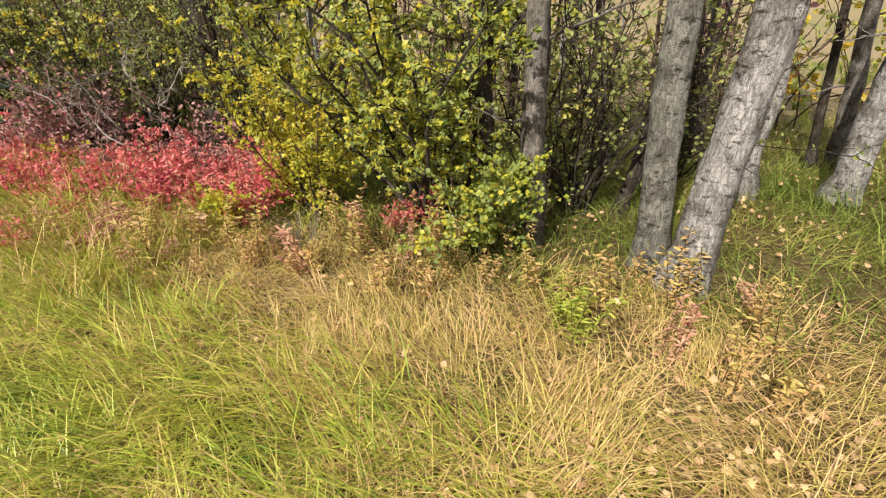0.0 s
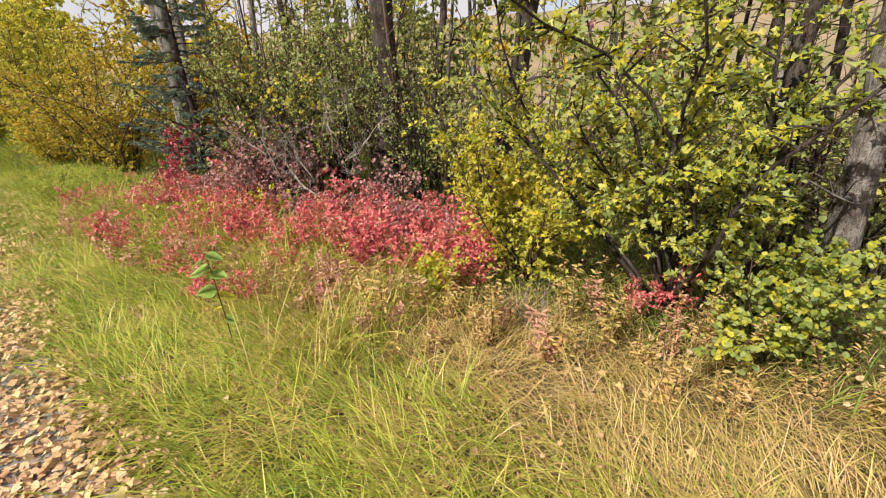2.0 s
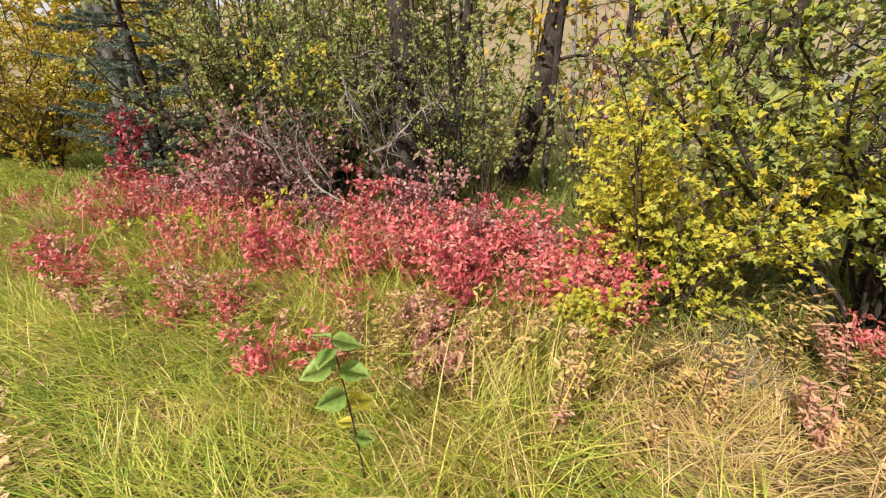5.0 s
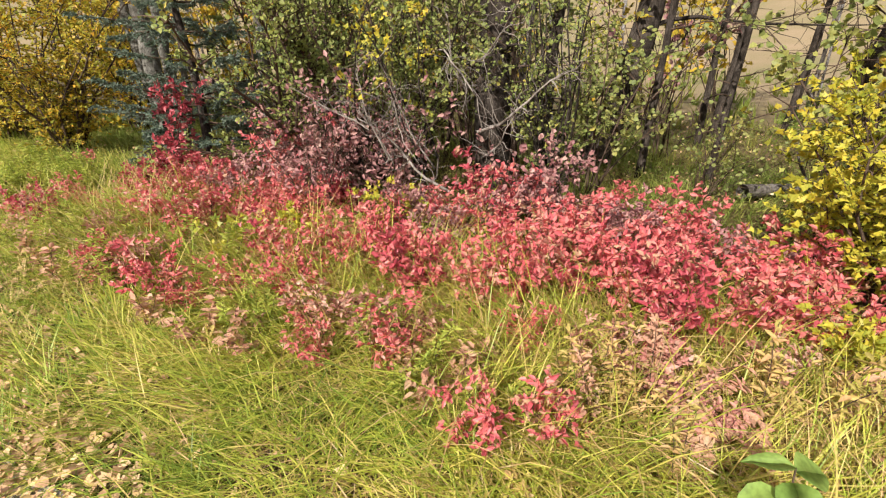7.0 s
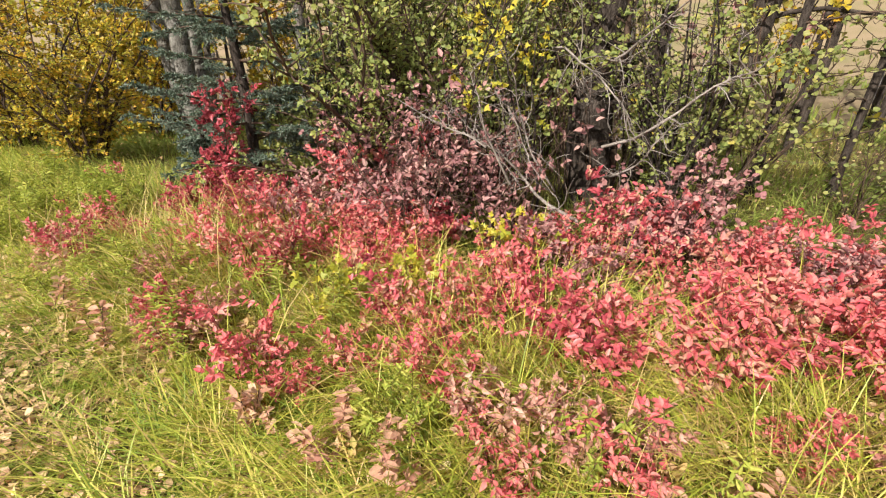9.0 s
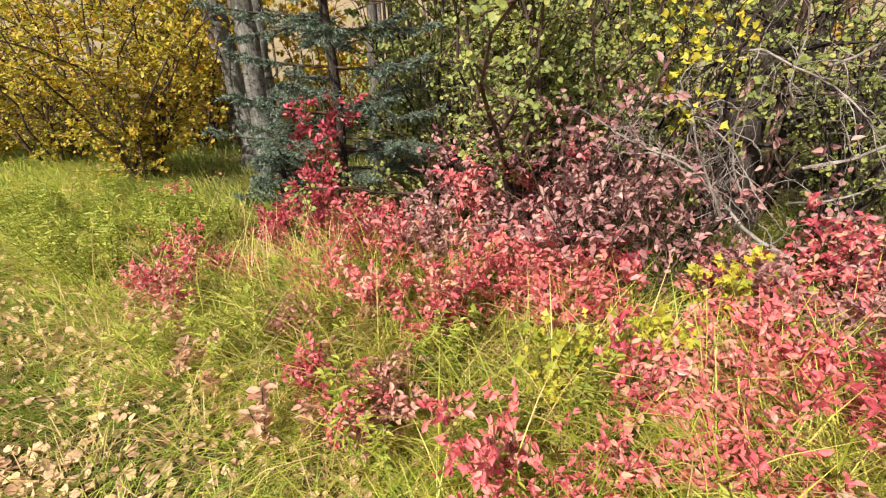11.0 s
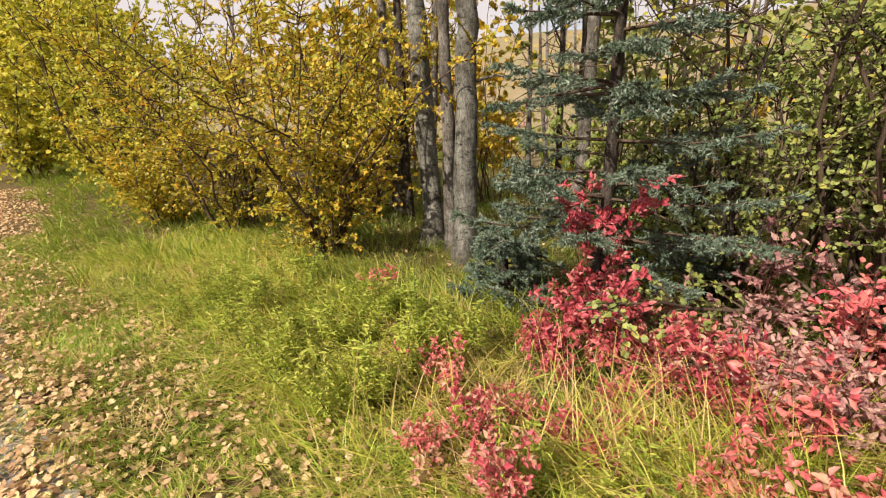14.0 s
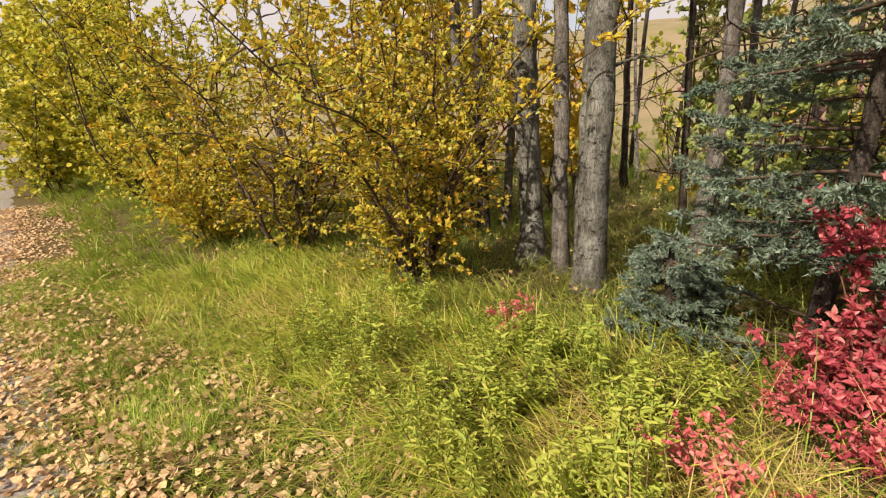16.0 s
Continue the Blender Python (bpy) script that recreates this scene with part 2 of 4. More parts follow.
def earth_material(name, near, far, start=16.0, end=30.0):
    """Soil and thatch, turning into meadow with distance into the open land."""
    m, t, ns, ln, bsdf = nodes_of(name)
    geo = ns.new("ShaderNodeNewGeometry")
    n1, n2 = ns.new("ShaderNodeTexNoise"), ns.new("ShaderNodeTexNoise")
    n1.inputs["Scale"].default_value, n1.inputs["Detail"].default_value, n1.inputs["Roughness"].default_value = 30, 8, .75
    n2.inputs["Scale"].default_value, n2.inputs["Detail"].default_value = .35, 6
    ln.new(geo.outputs["Position"], n1.inputs["Vector"])
    ln.new(geo.outputs["Position"], n2.inputs["Vector"])
    a, b = ramp_of(ns, near), ramp_of(ns, far)
    ln.new(n1.outputs["Fac"], a.inputs["Fac"])
    both = ns.new("ShaderNodeMix")
    both.inputs["Factor"].default_value = .35
    ln.new(n2.outputs["Fac"], both.inputs["A"])
    ln.new(n1.outputs["Fac"], both.inputs["B"])
    ln.new(both.outputs["Result"], b.inputs["Fac"])
    sep, mr, mix = ns.new("ShaderNodeSeparateXYZ"), ns.new("ShaderNodeMapRange"), ns.new("ShaderNodeMix")
    ln.new(geo.outputs["Position"], sep.inputs[0])
    ln.new(sep.outputs["X"], mr.inputs["Value"])
    mr.inputs["From Min"].default_value, mr.inputs["From Max"].default_value = start, end
    mix.data_type = 'RGBA'
    ln.new(mr.outputs["Result"], mix.inputs["Factor"])
    ln.new(a.outputs["Color"], mix.inputs["A"])
    ln.new(b.outputs["Color"], mix.inputs["B"])
    ln.new(mix.outputs["Result"], bsdf.inputs["Base Color"])
    bsdf.inputs["Roughness"].default_value = .95
    bsdf.inputs["Specular IOR Level"].default_value = .1
    bump = ns.new("ShaderNodeBump")
    bump.inputs["Strength"].default_value, bump.inputs["Distance"].default_value = .7, .03
    ln.new(n1.outputs["Fac"], bump.inputs["Height"])
    ln.new(bump.outputs[0], bsdf.inputs["Normal"])
    return m


M_GROUND = earth_material("earth_and_meadow", [(.3, (.045, .035, .018)), (.5, (.12, .09, .04)), (.7, (.26, .20, .09))],
                          [(.3, (.17, .18, .07)), (.5, (.25, .20, .115)), (.68, (.31, .235, .15))], 7, 16)
M_GRAVEL = earth_material("gravel", [(.3, (.13, .11, .10)), (.5, (.29, .26, .23)), (.7, (.48, .43, .38))],
                          [(.3, (.2, .18, .16)), (.7, (.4, .38, .35))], 20, 40)
M_VERGE = leaf_material("verge_grass", [(0, (.10, .17, .03)), (.14, (.22, .33, .045)), (.38, (.42, .50, .06)), (.6, (.57, .57, .09)), (.8, (.70, .56, .17)), (.92, (.46, .31, .13)), (1, (.80, .70, .40))], .26, .45, 3.2, .34, .4)
M_FRESH = leaf_material("fresh_grass", [(0, (.12, .22, .035)), (.5, (.36, .48, .07)), (1, (.66, .64, .15))], .3, .5, 2.0, .3)
M_DRY = leaf_material("dry_grass", [(0, (.17, .11, .05)), (.16, (.42, .30, .10)), (.34, (.58, .52, .13)), (.58, (.76, .58, .26)), (.8, (.74, .46, .23)), (1, (.86, .74, .54))], .25, .5, 3.0, .3, .35)
M_FLOOR = leaf_material("wood_floor_grass", [(0, (.13, .22, .04)), (.5, (.30, .38, .08)), (.82, (.52, .48, .13)), (1, (.64, .50, .20))], .35, .6, .7, .55)
M_LITTER = leaf_material("fallen_leaf", [(0, (.32, .18, .09)), (.3, (.58, .36, .20)), (.6, (.74, .51, .31)), (.85, (.78, .57, .26)), (1, (.84, .72, .54))], .12, .65, 5, .3)
M_RED = leaf_material("red_leaf", [(0, (.34, .08, .10)), (.16, (.64, .12, .15)), (.42, (.83, .20, .21)), (.68, (.86, .29, .26)), (.86, (.84, .42, .34)), (1, (.82, .58, .48))], .36, .45, 2.6, .32, .42)
M_RUST = leaf_material("rust_leaf", [(0, (.18, .09, .09)), (.4, (.43, .20, .20)), (.75, (.60, .35, .31)), (1, (.66, .48, .40))], .3, .5, 2.0, .3, .35)
M_FADED = leaf_material("faded_red_leaf", [(0, (.40, .16, .14)), (.35, (.66, .30, .25)), (.7, (.78, .46, .36)), (1, (.80, .64, .48))], .35, .5, 2.4, .3, .3)
M_CRIMSON = leaf_material("crimson_leaf", [(0, (.22, .045, .06)), (.25, (.48, .07, .10)), (.6, (.68, .13, .16)), (.85, (.76, .26, .24)), (1, (.74, .44, .36))], .34, .4, 2.6, .3, .5)
M_YGREEN = leaf_material("yellow_green_leaf", [(0, (.15, .22, .035)), (.3, (.40, .44, .055)), (.65, (.64, .59, .07)), (1, (.78, .57, .06))], .42, .45, 1.6, .4, .4)
M_OLIVE = leaf_material("olive_leaf", [(0, (.11, .16, .045)), (.4, (.29, .34, .10)), (.75, (.46, .45, .13)), (1, (.66, .52, .10))], .36, .5, 1.4, .4, .35)
M_YELLOW = leaf_material("yellow_leaf", [(0, (.27, .32, .045)), (.4, (.54, .52, .055)), (.8, (.72, .58, .06)), (1, (.76, .47, .05))], .36, .5, 1.6, .35, .35)
M_GOLD = leaf_material("gold_leaf", [(0, (.25, .26, .04)), (.35, (.52, .42, .045)), (.7, (.72, .47, .045)), (1, (.76, .34, .03))], .34, .5, 1.2, .4, .35)
M_GREEN = leaf_material("green_leaf", [(0, (.14, .21, .06)), (.5, (.33, .40, .11)), (.85, (.50, .54, .15)), (1, (.66, .56, .10))], .4, .5, 1.6, .35, .35)
M_WEED = leaf_material("weed_leaf", [(0, (.38, .38, .09)), (.35, (.66, .52, .18)), (.7, (.72, .45, .22)), (1, (.78, .64, .38))], .35, .6, 3.0, .4)
M_HERB = leaf_material("herb_leaf", [(0, (.28, .39, .07)), (.5, (.50, .56, .10)), (1, (.72, .66, .18))], .42, .5, 1.5, .3)
M_BROAD = leaf_material("broad_leaf", [(0, (.20, .36, .08)), (.6, (.34, .50, .12)), (1, (.50, .60, .16))], .45, .5, 9.0, .7, .3)
M_PINKW = leaf_material("pink_weed_leaf", [(0, (.56, .26, .20)), (.5, (.70, .42, .28)), (1, (.76, .56, .36))], .35, .6, 1.8, .4)
M_NEEDLE = leaf_material("spruce_needle", [(0, (.05, .085, .05)), (.45, (.12, .18, .12)), (1, (.33, .41, .33))], .1, .45, 7, .55, .4)
M_PALE = bark_material("pale_bark", (.13, .12, .115), (.52, .505, .50), 11, 1.0, (1, .99, .98), .95)
M_ASPEN = bark_material("aspen_bark", (.085, .08, .07), (.33, .325, .30), 12, 1.0, (1, 1, .97), 1.0)
M_GREY = bark_material("grey_bark", (.07, .06, .055), (.30, .275, .25), 11, .9, None, .6)
M_DARK = bark_material("dark_bark", (.022, .018, .016), (.12, .10, .085), 10, 1.0)
M_TWIG = bark_material("dark_twig", (.05, .034, .025), (.19, .135, .10), 30, .3)
M_REDTWIG = bark_material("red_twig", (.10, .03, .025), (.28, .12, .09), 30, .3)
M_DEAD = bark_material("dead_wood", (.16, .14, .12), (.55, .50, .45), 30, .4)

# ---- ground ----
gx = np.concatenate([np.linspace(-400, -30, 14), np.linspace(-25, -2, 12), np.linspace(-1.5, 6, 46), np.linspace(6.4, 40, 60), np.linspace(44, 130, 30), np.linspace(160, 900, 12)])
gy = np.concatenate([np.linspace(-500, -60, 14), np.linspace(-50, -3, 18), np.linspace(-2.5, 16, 84), np.linspace(17, 60, 40), np.linspace(66, 600, 26)])
GX, GY = np.meshgrid(gx, gy, indexing="ij")
gv = np.stack([GX, GY, height(GX, GY)], -1).reshape(-1, 3)
gi = (np.arange(len(gx) - 1)[:, None] * len(gy) + np.arange(len(gy) - 1)[None]).ravel()
tagged(new("ground", make_mesh("ground", gv, np.stack([gi, gi + len(gy), gi + len(gy) + 1, gi + 1], 1), M_GROUND, True)),
       "brown thatch ground rising into a tan dry meadow hill", "ground", kind="structure")

ty = np.concatenate([np.linspace(-25, 25, 100), np.linspace(26, 90, 40)])
tu = np.linspace(0, 1, 9)
te = trail_edge(ty)[:, None] + .06 * np.sin(ty * 5.1)[:, None] * (tu == 1)
tv = np.stack([te - 2.4 * (1 - tu)[None], np.broadcast_to(ty[:, None], te.shape[:1] + (9,)), height(te - 2.4 * (1 - tu)[None], np.broadcast_to(ty[:, None], (len(ty), 9))) + .012 * np.sin(tu * math.pi)[None] + .004], -1).reshape(-1, 3)
ti = (np.arange(len(ty) - 1)[:, None] * 9 + np.arange(8)[None]).ravel()
tagged(new("trail", make_mesh("trail", tv, np.stack([ti, ti + 1, ti + 10, ti + 9], 1), M_GRAVEL, True)),
       "grey gravel trail strewn with fallen leaves", "trail", kind="structure")


# ---- grass ----
def blades(x, y, r, length, width, lean, sweep, sag, segs=3):
    """Arching blades: lean is the first slope from upright, sag the further bend, both in degrees; sweep their heading."""
    n = len(x)
    p = np.stack([x, y, height(x, y)], 1)
    a0 = np.radians(90 - lean)
    step = (length / segs)[:, None]
    head = np.stack([np.cos(sweep), np.sin(sweep), np.zeros(n)], 1)
    side = np.stack([-np.sin(sweep), np.cos(sweep), np.zeros(n)], 1)
    twist = r.uniform(-.5, .5, n)[:, None]
    side = unit(side + twist * np.array([0, 0, 1.0]))
    vs = []
    for k in range(segs + 1):
        w = (width * (1, .95, .7, .12)[k] if segs == 3 else width * (1, .8, .12)[k])[:, None] / 2
        vs += [p - side * w, p + side * w]
        a = a0 - np.radians(sag) * (k + .5) / segs
        p = p + step * (head * np.cos(a)[:, None] + np.array([0, 0, 1.0]) * np.sin(a)[:, None])
        p[:, 2] = np.maximum(p[:, 2], height(p[:, 0], p[:, 1]) + .004)
    v = np.stack(vs, 1)
    base = (np.arange(n) * (2 * segs + 2))[:, None]
    f = np.concatenate([base + np.array([[2 * k, 2 * k + 1, 2 * k + 3, 2 * k + 2]]) for k in range(segs)], 0)
    return v.reshape(-1, 3), f


def scatter(r, n, x0, x1, y0, y1, keep):
    x, y = r.uniform(x0, x1, n), r.uniform(y0, y1, n)
    k = r.random(n) < keep(x, y)
    return x[k], y[k]


def grass(name, label, mat, n, box, keep, length, width, lean, sag, heading, spread, segs=3, seed=1, tuft=.035, fan=.55):
    r = np.random.default_rng(seed)
    # tufts: blades that rise from one foot lean apart, and the tuft as a whole lies one way
    per = 16
    cx, cy = scatter(r, n // per, *box, keep)
    flow = heading + spread * (wave(cx, cy, 1.6, seed) + .6 * wave(cx, cy, 5.0, seed + 2)) + r.normal(0, .5, len(cx))
    tall = r.uniform(.65, 1.3, len(cx))
    bowed = r.uniform(.6, 1.25, len(cx))
    cx, cy, flow, tall, bowed = (np.repeat(a, per) for a in (cx, cy, flow, tall, bowed))
    m = len(cx)
    ox, oy = r.normal(0, tuft, m), r.normal(0, tuft, m)
    apart = np.arctan2(oy, ox)
    turn = flow + fan * np.sin(apart - flow) + r.normal(0, .6, m)
    v, f = blades(cx + ox, cy + oy, r, r.uniform(*length, m) * tall, r.uniform(*width, m), r.uniform(*lean, m) * bowed, turn, r.uniform(*sag, m) * bowed, segs)
    return tagged(new(name, make_mesh(name, v, f, mat)), label, "grass", kind="stuff")


def verge_keep(x, y):
    e = x - trail_edge(y)
    near = smooth(.0, .25, e) * (1 - smooth(1.0, 1.7, e)) * (1 - smooth(6.0, 7.6, y)) * (.25 + .75 * smooth(-.6, 1.2, y - .3 * x + .2))
    far = smooth(.55, 1.1, e) * (1 - smooth(2.4, 3.0, e)) * smooth(8.6, 9.8, y)
    return (near + far) * (.8 + .2 * wave(x, y, 2.0)) * (.35 + .65 * (wave(x, y, 6.5, 3) > -.35))


def mid_keep(x, y):
    e = x - trail_edge(y)
    return smooth(.3, .8, e) * (1 - smooth(1.3, 1.9, e)) * smooth(5.2, 7, y) * (1 - smooth(8.6, 9.6, y)) * (.75 + .25 * wave(x, y, 2.4, 6)) * (.35 + .65 * (wave(x, y, 6.5, 5) > -.35))


def short_keep(x, y):
    e = x - trail_edge(y)
    return smooth(-.45, .2, e) * (1 - smooth(.9, 1.4, e)) * smooth(3.2, 5.5, y) * (.4 + .55 * (wave(x, y, 3.1, 1) > -.2))


def thatch_keep(x, y):
    e = x - trail_edge(y)
    return smooth(-.05, .3, e) * (1 - smooth(1.6, 2.2, e)) * (.35 + .5 * (wave(x, y, 2.3, 8) > .1)) * (1 - .5 * smooth(8.5, 10, y))


def straw_keep(x, y):
    """Grass stands in drifts among the shrubs, thickest along their front."""
    return (.3 + .7 * (wave(x, y, 1.7, 9) > .0)) * (1 - .65 * smooth(2.1, 2.8, x)) * smooth(.8, 1.25, x - trail_edge(y)) * (1 - .9 * smooth(7.9, 8.6, y))


def dry_keep(x, y):
    e = x - trail_edge(y)
    near = smooth(.7, 1.4, e) * (1 - smooth(2.3, 2.9, x)) * (1 - smooth(3.6, 4.8, y))
    start = smooth(.05, .5, e) * (1 - smooth(2.6, 3.1, x)) * (1 - smooth(.2, 1.6, y)) * .9
    among = smooth(.8, 1.3, x) * (1 - smooth(2.2, 2.9, x)) * smooth(3.6, 4.6, y) * (1 - smooth(9, 9.8, y)) * .35
    return np.maximum(near, start) * (.75 + .25 * wave(x, y, 2.6, 2)) * (.55 + .45 * (wave(x, y, 6.0, 6) > -.35)) + among * (.5 + .5 * wave(x, y, 1.9, 4))


grass("verge_grass", "long yellow-green verge grass bent over in swathes", M_VERGE, 150000, (0, 3.2, -1.2, 14), verge_keep, (.16, .34), (.0028, .0072), (38, 80), (15, 75), 2.5, .9, 3, 1, .10, .3)
grass("standing_verge_grass", "upright yellow-green blades standing out of the bent grass", M_VERGE, 22000, (0, 3.2, -1.2, 14), verge_keep, (.10, .24), (.003, .007), (20, 60), (30, 100), 3.0, 1.5, 3, 11, .10)
grass("thatch", "brown and straw dead blades matted under the green grass", M_DRY, 52000, (0, 2.6, -1.6, 13), thatch_keep, (.10, .24), (.0025, .006), (62, 88), (-5, 30), 2.6, 1.6, 2, 12, .06, .6)
grass("low_verge_grass", "trodden yellow-green grass by the trail", M_VERGE, 46000, (.4, 2.6, 5, 9.8), mid_keep, (.10, .22), (.003, .007), (20, 65), (30, 100), 3.2, 1.0, 3, 9)
grass("far_verge_grass", "yellow-green grass along the trail further on", M_FRESH, 36000, (.5, 7, 13, 34), lambda x, y: smooth(.3, .9, x - trail_edge(y)) * (1 - smooth(2.4, 3.2, x - trail_edge(y))), (.18, .34), (.008, .016), (10, 45), (30, 80), 3.6, .7, 2, 2)
grass("short_grass", "short green grass coming up between fallen leaves", M_FRESH, 150000, (-.4, 2.2, 3.2, 16), short_keep, (.05, .15), (.003, .006), (10, 60), (20, 80), 3.6, 1.4, 2, 3)
grass("dry_grass", "dry straw-coloured grass and stalks, matted", M_DRY, 130000, (.2, 3.2, -1.9, 9.9), dry_keep, (.09, .26), (.0022, .0055), (25, 84), (10, 80), 2.9, 2.2, 3, 4, .11, .5)
grass("tall_straw", "tall pale straw standing among the red shrubs", M_VERGE, 38000, (1.0, 2.9, 3.0, 9.7), straw_keep, (.28, .56), (.003, .0075), (5, 60), (25, 100), 3.4, 1.8, 3, 8, .16)
grass("pale_stalks", "bleached dry stalks arching over the red shrubs", M_DRY, 9000, (1.0, 2.8, 3.0, 9.9), straw_keep, (.30, .60), (.003, .0065), (10, 55), (30, 95), 2.9, 1.8, 3, 13, .18)
grass("wood_floor_grass", "dull green and straw grass on the floor of the wood", M_FLOOR, 130000, (2.5, 10, -5, 16), lambda x, y: (.55 + .45 * (wave(x, y, 1.1, 5) > -.3)) * (.45 + .55 * (x < 6.5)), (.12, .32), (.005, .011), (10, 60), (30, 90), 3.0, 1.6, 2, 5, .16)
grass("meadow_grass", "pale sunlit grass of the meadow behind the wood", M_FLOOR, 14000, (9, 24, -12, 22), lambda x, y: .9 + 0 * x, (.25, .5), (.02, .04), (5, 40), (20, 70), 3.2, 1.5, 2, 6)


# ---- fallen leaves ----
def litter(name, label, n, box, keep, size, seed, shape=LOBED, rise=.012):
    r = np.random.default_rng(seed)
    x, y = scatter(r, n, *box, keep)
    m = len(x)
    a = r.uniform(0, 2 * math.pi, m)
    d = np.stack([np.cos(a), np.sin(a), r.normal(0, .45, m)], 1)
    nrm = np.stack([r.normal(0, .5, m), r.normal(0, .5, m), np.where(r.random(m) < .5, 1, -1)], 1)
    z = height(x, y) + .012 + r.uniform(0, rise, m)
    v, f = leaves(np.stack([x, y, z], 1), d, nrm, r.uniform(*size, m), 1.0, shape)
    return tagged(new(name, make_mesh(name, v, f, M_LITTER)), label, "fallen leaves", kind="stuff")


def trail_litter(x, y):
    e = x - trail_edge(y)
    return (smooth(-1.9, -.1, e) * (1 - smooth(.0, .28, e)) * (.45 + .55 * (wave(x, y, 2.2, 3) > -.75))
            + .42 * smooth(.0, .1, e) * (1 - smooth(.6, 1.25, e)) * smooth(4.5, 7, y))


litter("trail_leaf_litter", "tan and orange fallen maple leaves along the trail", 30000, (-.7, 2.6, -1.5, 16), trail_litter, (.028, .054), 21)
litter("trail_leaf_cover", "matted tan and brown leaves covering the trail edge", 98000, (-.7, 3.2, -2, 22), trail_litter, (.02, .045), 24, OVAL, .03)
litter("verge_leaf_litter", "pale fallen leaves caught in the trodden grass", 9000, (.3, 3.0, -2.4, 5), lambda x, y: smooth(.05, .4, x - trail_edge(y)) * (.03 + .75 * np.exp(-((x - 1.35) / .45) ** 2 - ((y + .55) / .55) ** 2)), (.022, .046), 22, LOBED, .05)
litter("wood_leaf_litter", "brown and yellow fallen leaves on the wood floor", 11000, (2.2, 11, -6, 17), lambda x, y: .25 + .5 * (wave(x, y, .9, 7) > .1), (.025, .045), 23, OVAL, .1)


# ---- bushes ----
def bush_parts(r, tall, wide, stems, twigs, per_twig, size, bare=.25, r0=.012, tight=.5, lift=.05, wander=.2, twig_len=.45, droop=0.0):
    """Rods and leaf rows for a bush: stems fan out from the base, twigs leave them, leaves sit on the twigs."""
    rods, p, d, own = [], [], [], []
    for s in range(stems):
        rods.append([])
        a = r.uniform(0, 2 * math.pi)
        out = r.uniform(.1, 1) * wide / max(tall, .1)
        h = tall * r.uniform(.65, 1.0)
        foot = np.array([math.cos(a), math.sin(a), 0]) * r.uniform(0, tight) * wide * .3
        st = limb(r, foot, (math.cos(a) * out, math.sin(a) * out, 1), h * math.sqrt(1 + out * out) * .95, 8, wander * .6, lift)
        rods[-1].append((st, np.linspace(r0 * r.uniform(.6, 1.1), r0 * .22, len(st))))
        for k in range(twigs):
            f = r.uniform(bare, 1)
            q, t = along(st, f)
            b = r.uniform(0, 2 * math.pi)
            way = unit(t * .55 + np.array([math.cos(b), math.sin(b), r.uniform(-.25, .45)]))
            ln = twig_len * r.uniform(.4, 1) * (1.25 - .6 * f)
            tw = limb(r, q, way, ln, 3, wander, -droop)
            rods[-1].append((tw, np.linspace(r0 * .32, r0 * .1, len(tw))))
            for g in np.sort(r.uniform(.12, 1, per_twig)):
                q2, t2 = along(tw, g)
                p.append(q2)
                d.append(unit(t2 + r.normal(0, .75, 3)))
                own.append(s)
    return rods, np.array(p), np.array(d), np.array(own)


def leaf_mesh(r, p, d, size, wide, mat, name="foliage", shape=OVAL, facing=(-.55, 0, .7)):
    n = unit(np.array(facing) + r.normal(0, .7 if shape is LANCE else .55, (len(p), 3)))
    v, f = leaves(p + r.normal(0, .006, p.shape), d, n, size[0] + (size[1] - size[0]) * r.random(len(p)), wide, shape)
    return make_mesh(name, v, f, mat)


def bush(name, seed, x, y, label, category, mat, twig_mat, tall, wide, stems, twigs, per_twig, size, leaf_wide=.95, shape=OVAL, group="", bare=.25, second=None, **how):
    r = np.random.default_rng(seed)
    rods, p, d, own = bush_parts(r, tall, wide, stems, twigs, per_twig, size, bare, **how)
    ob = thing(name, x, y, label, category, group)
    if tall > .75:
        holders = []
        for one in rods:
            v, f = tubes(one, 5)
            holders.append(part("stem", make_mesh("stem", v, f, twig_mat, True), ob))
    else:
        v, f = tubes([t for one in rods for t in one], 4)
        part("stem", make_mesh("stem", v, f, twig_mat, True), ob)["kind"] = "stuff"
        holders, own = [ob], own * 0
    other = r.random(len(p)) < (second[1] if second else 0)
    for i, holder in enumerate(holders):
        for pick, m, words in ((own == i) & other, second and second[0], second and second[2]), ((own == i) & ~other, mat, ""):
            if pick.any():
                part("foliage", leaf_mesh(r, p[pick], d[pick], size, leaf_wide, m, "foliage", shape), holder, words)
    return ob


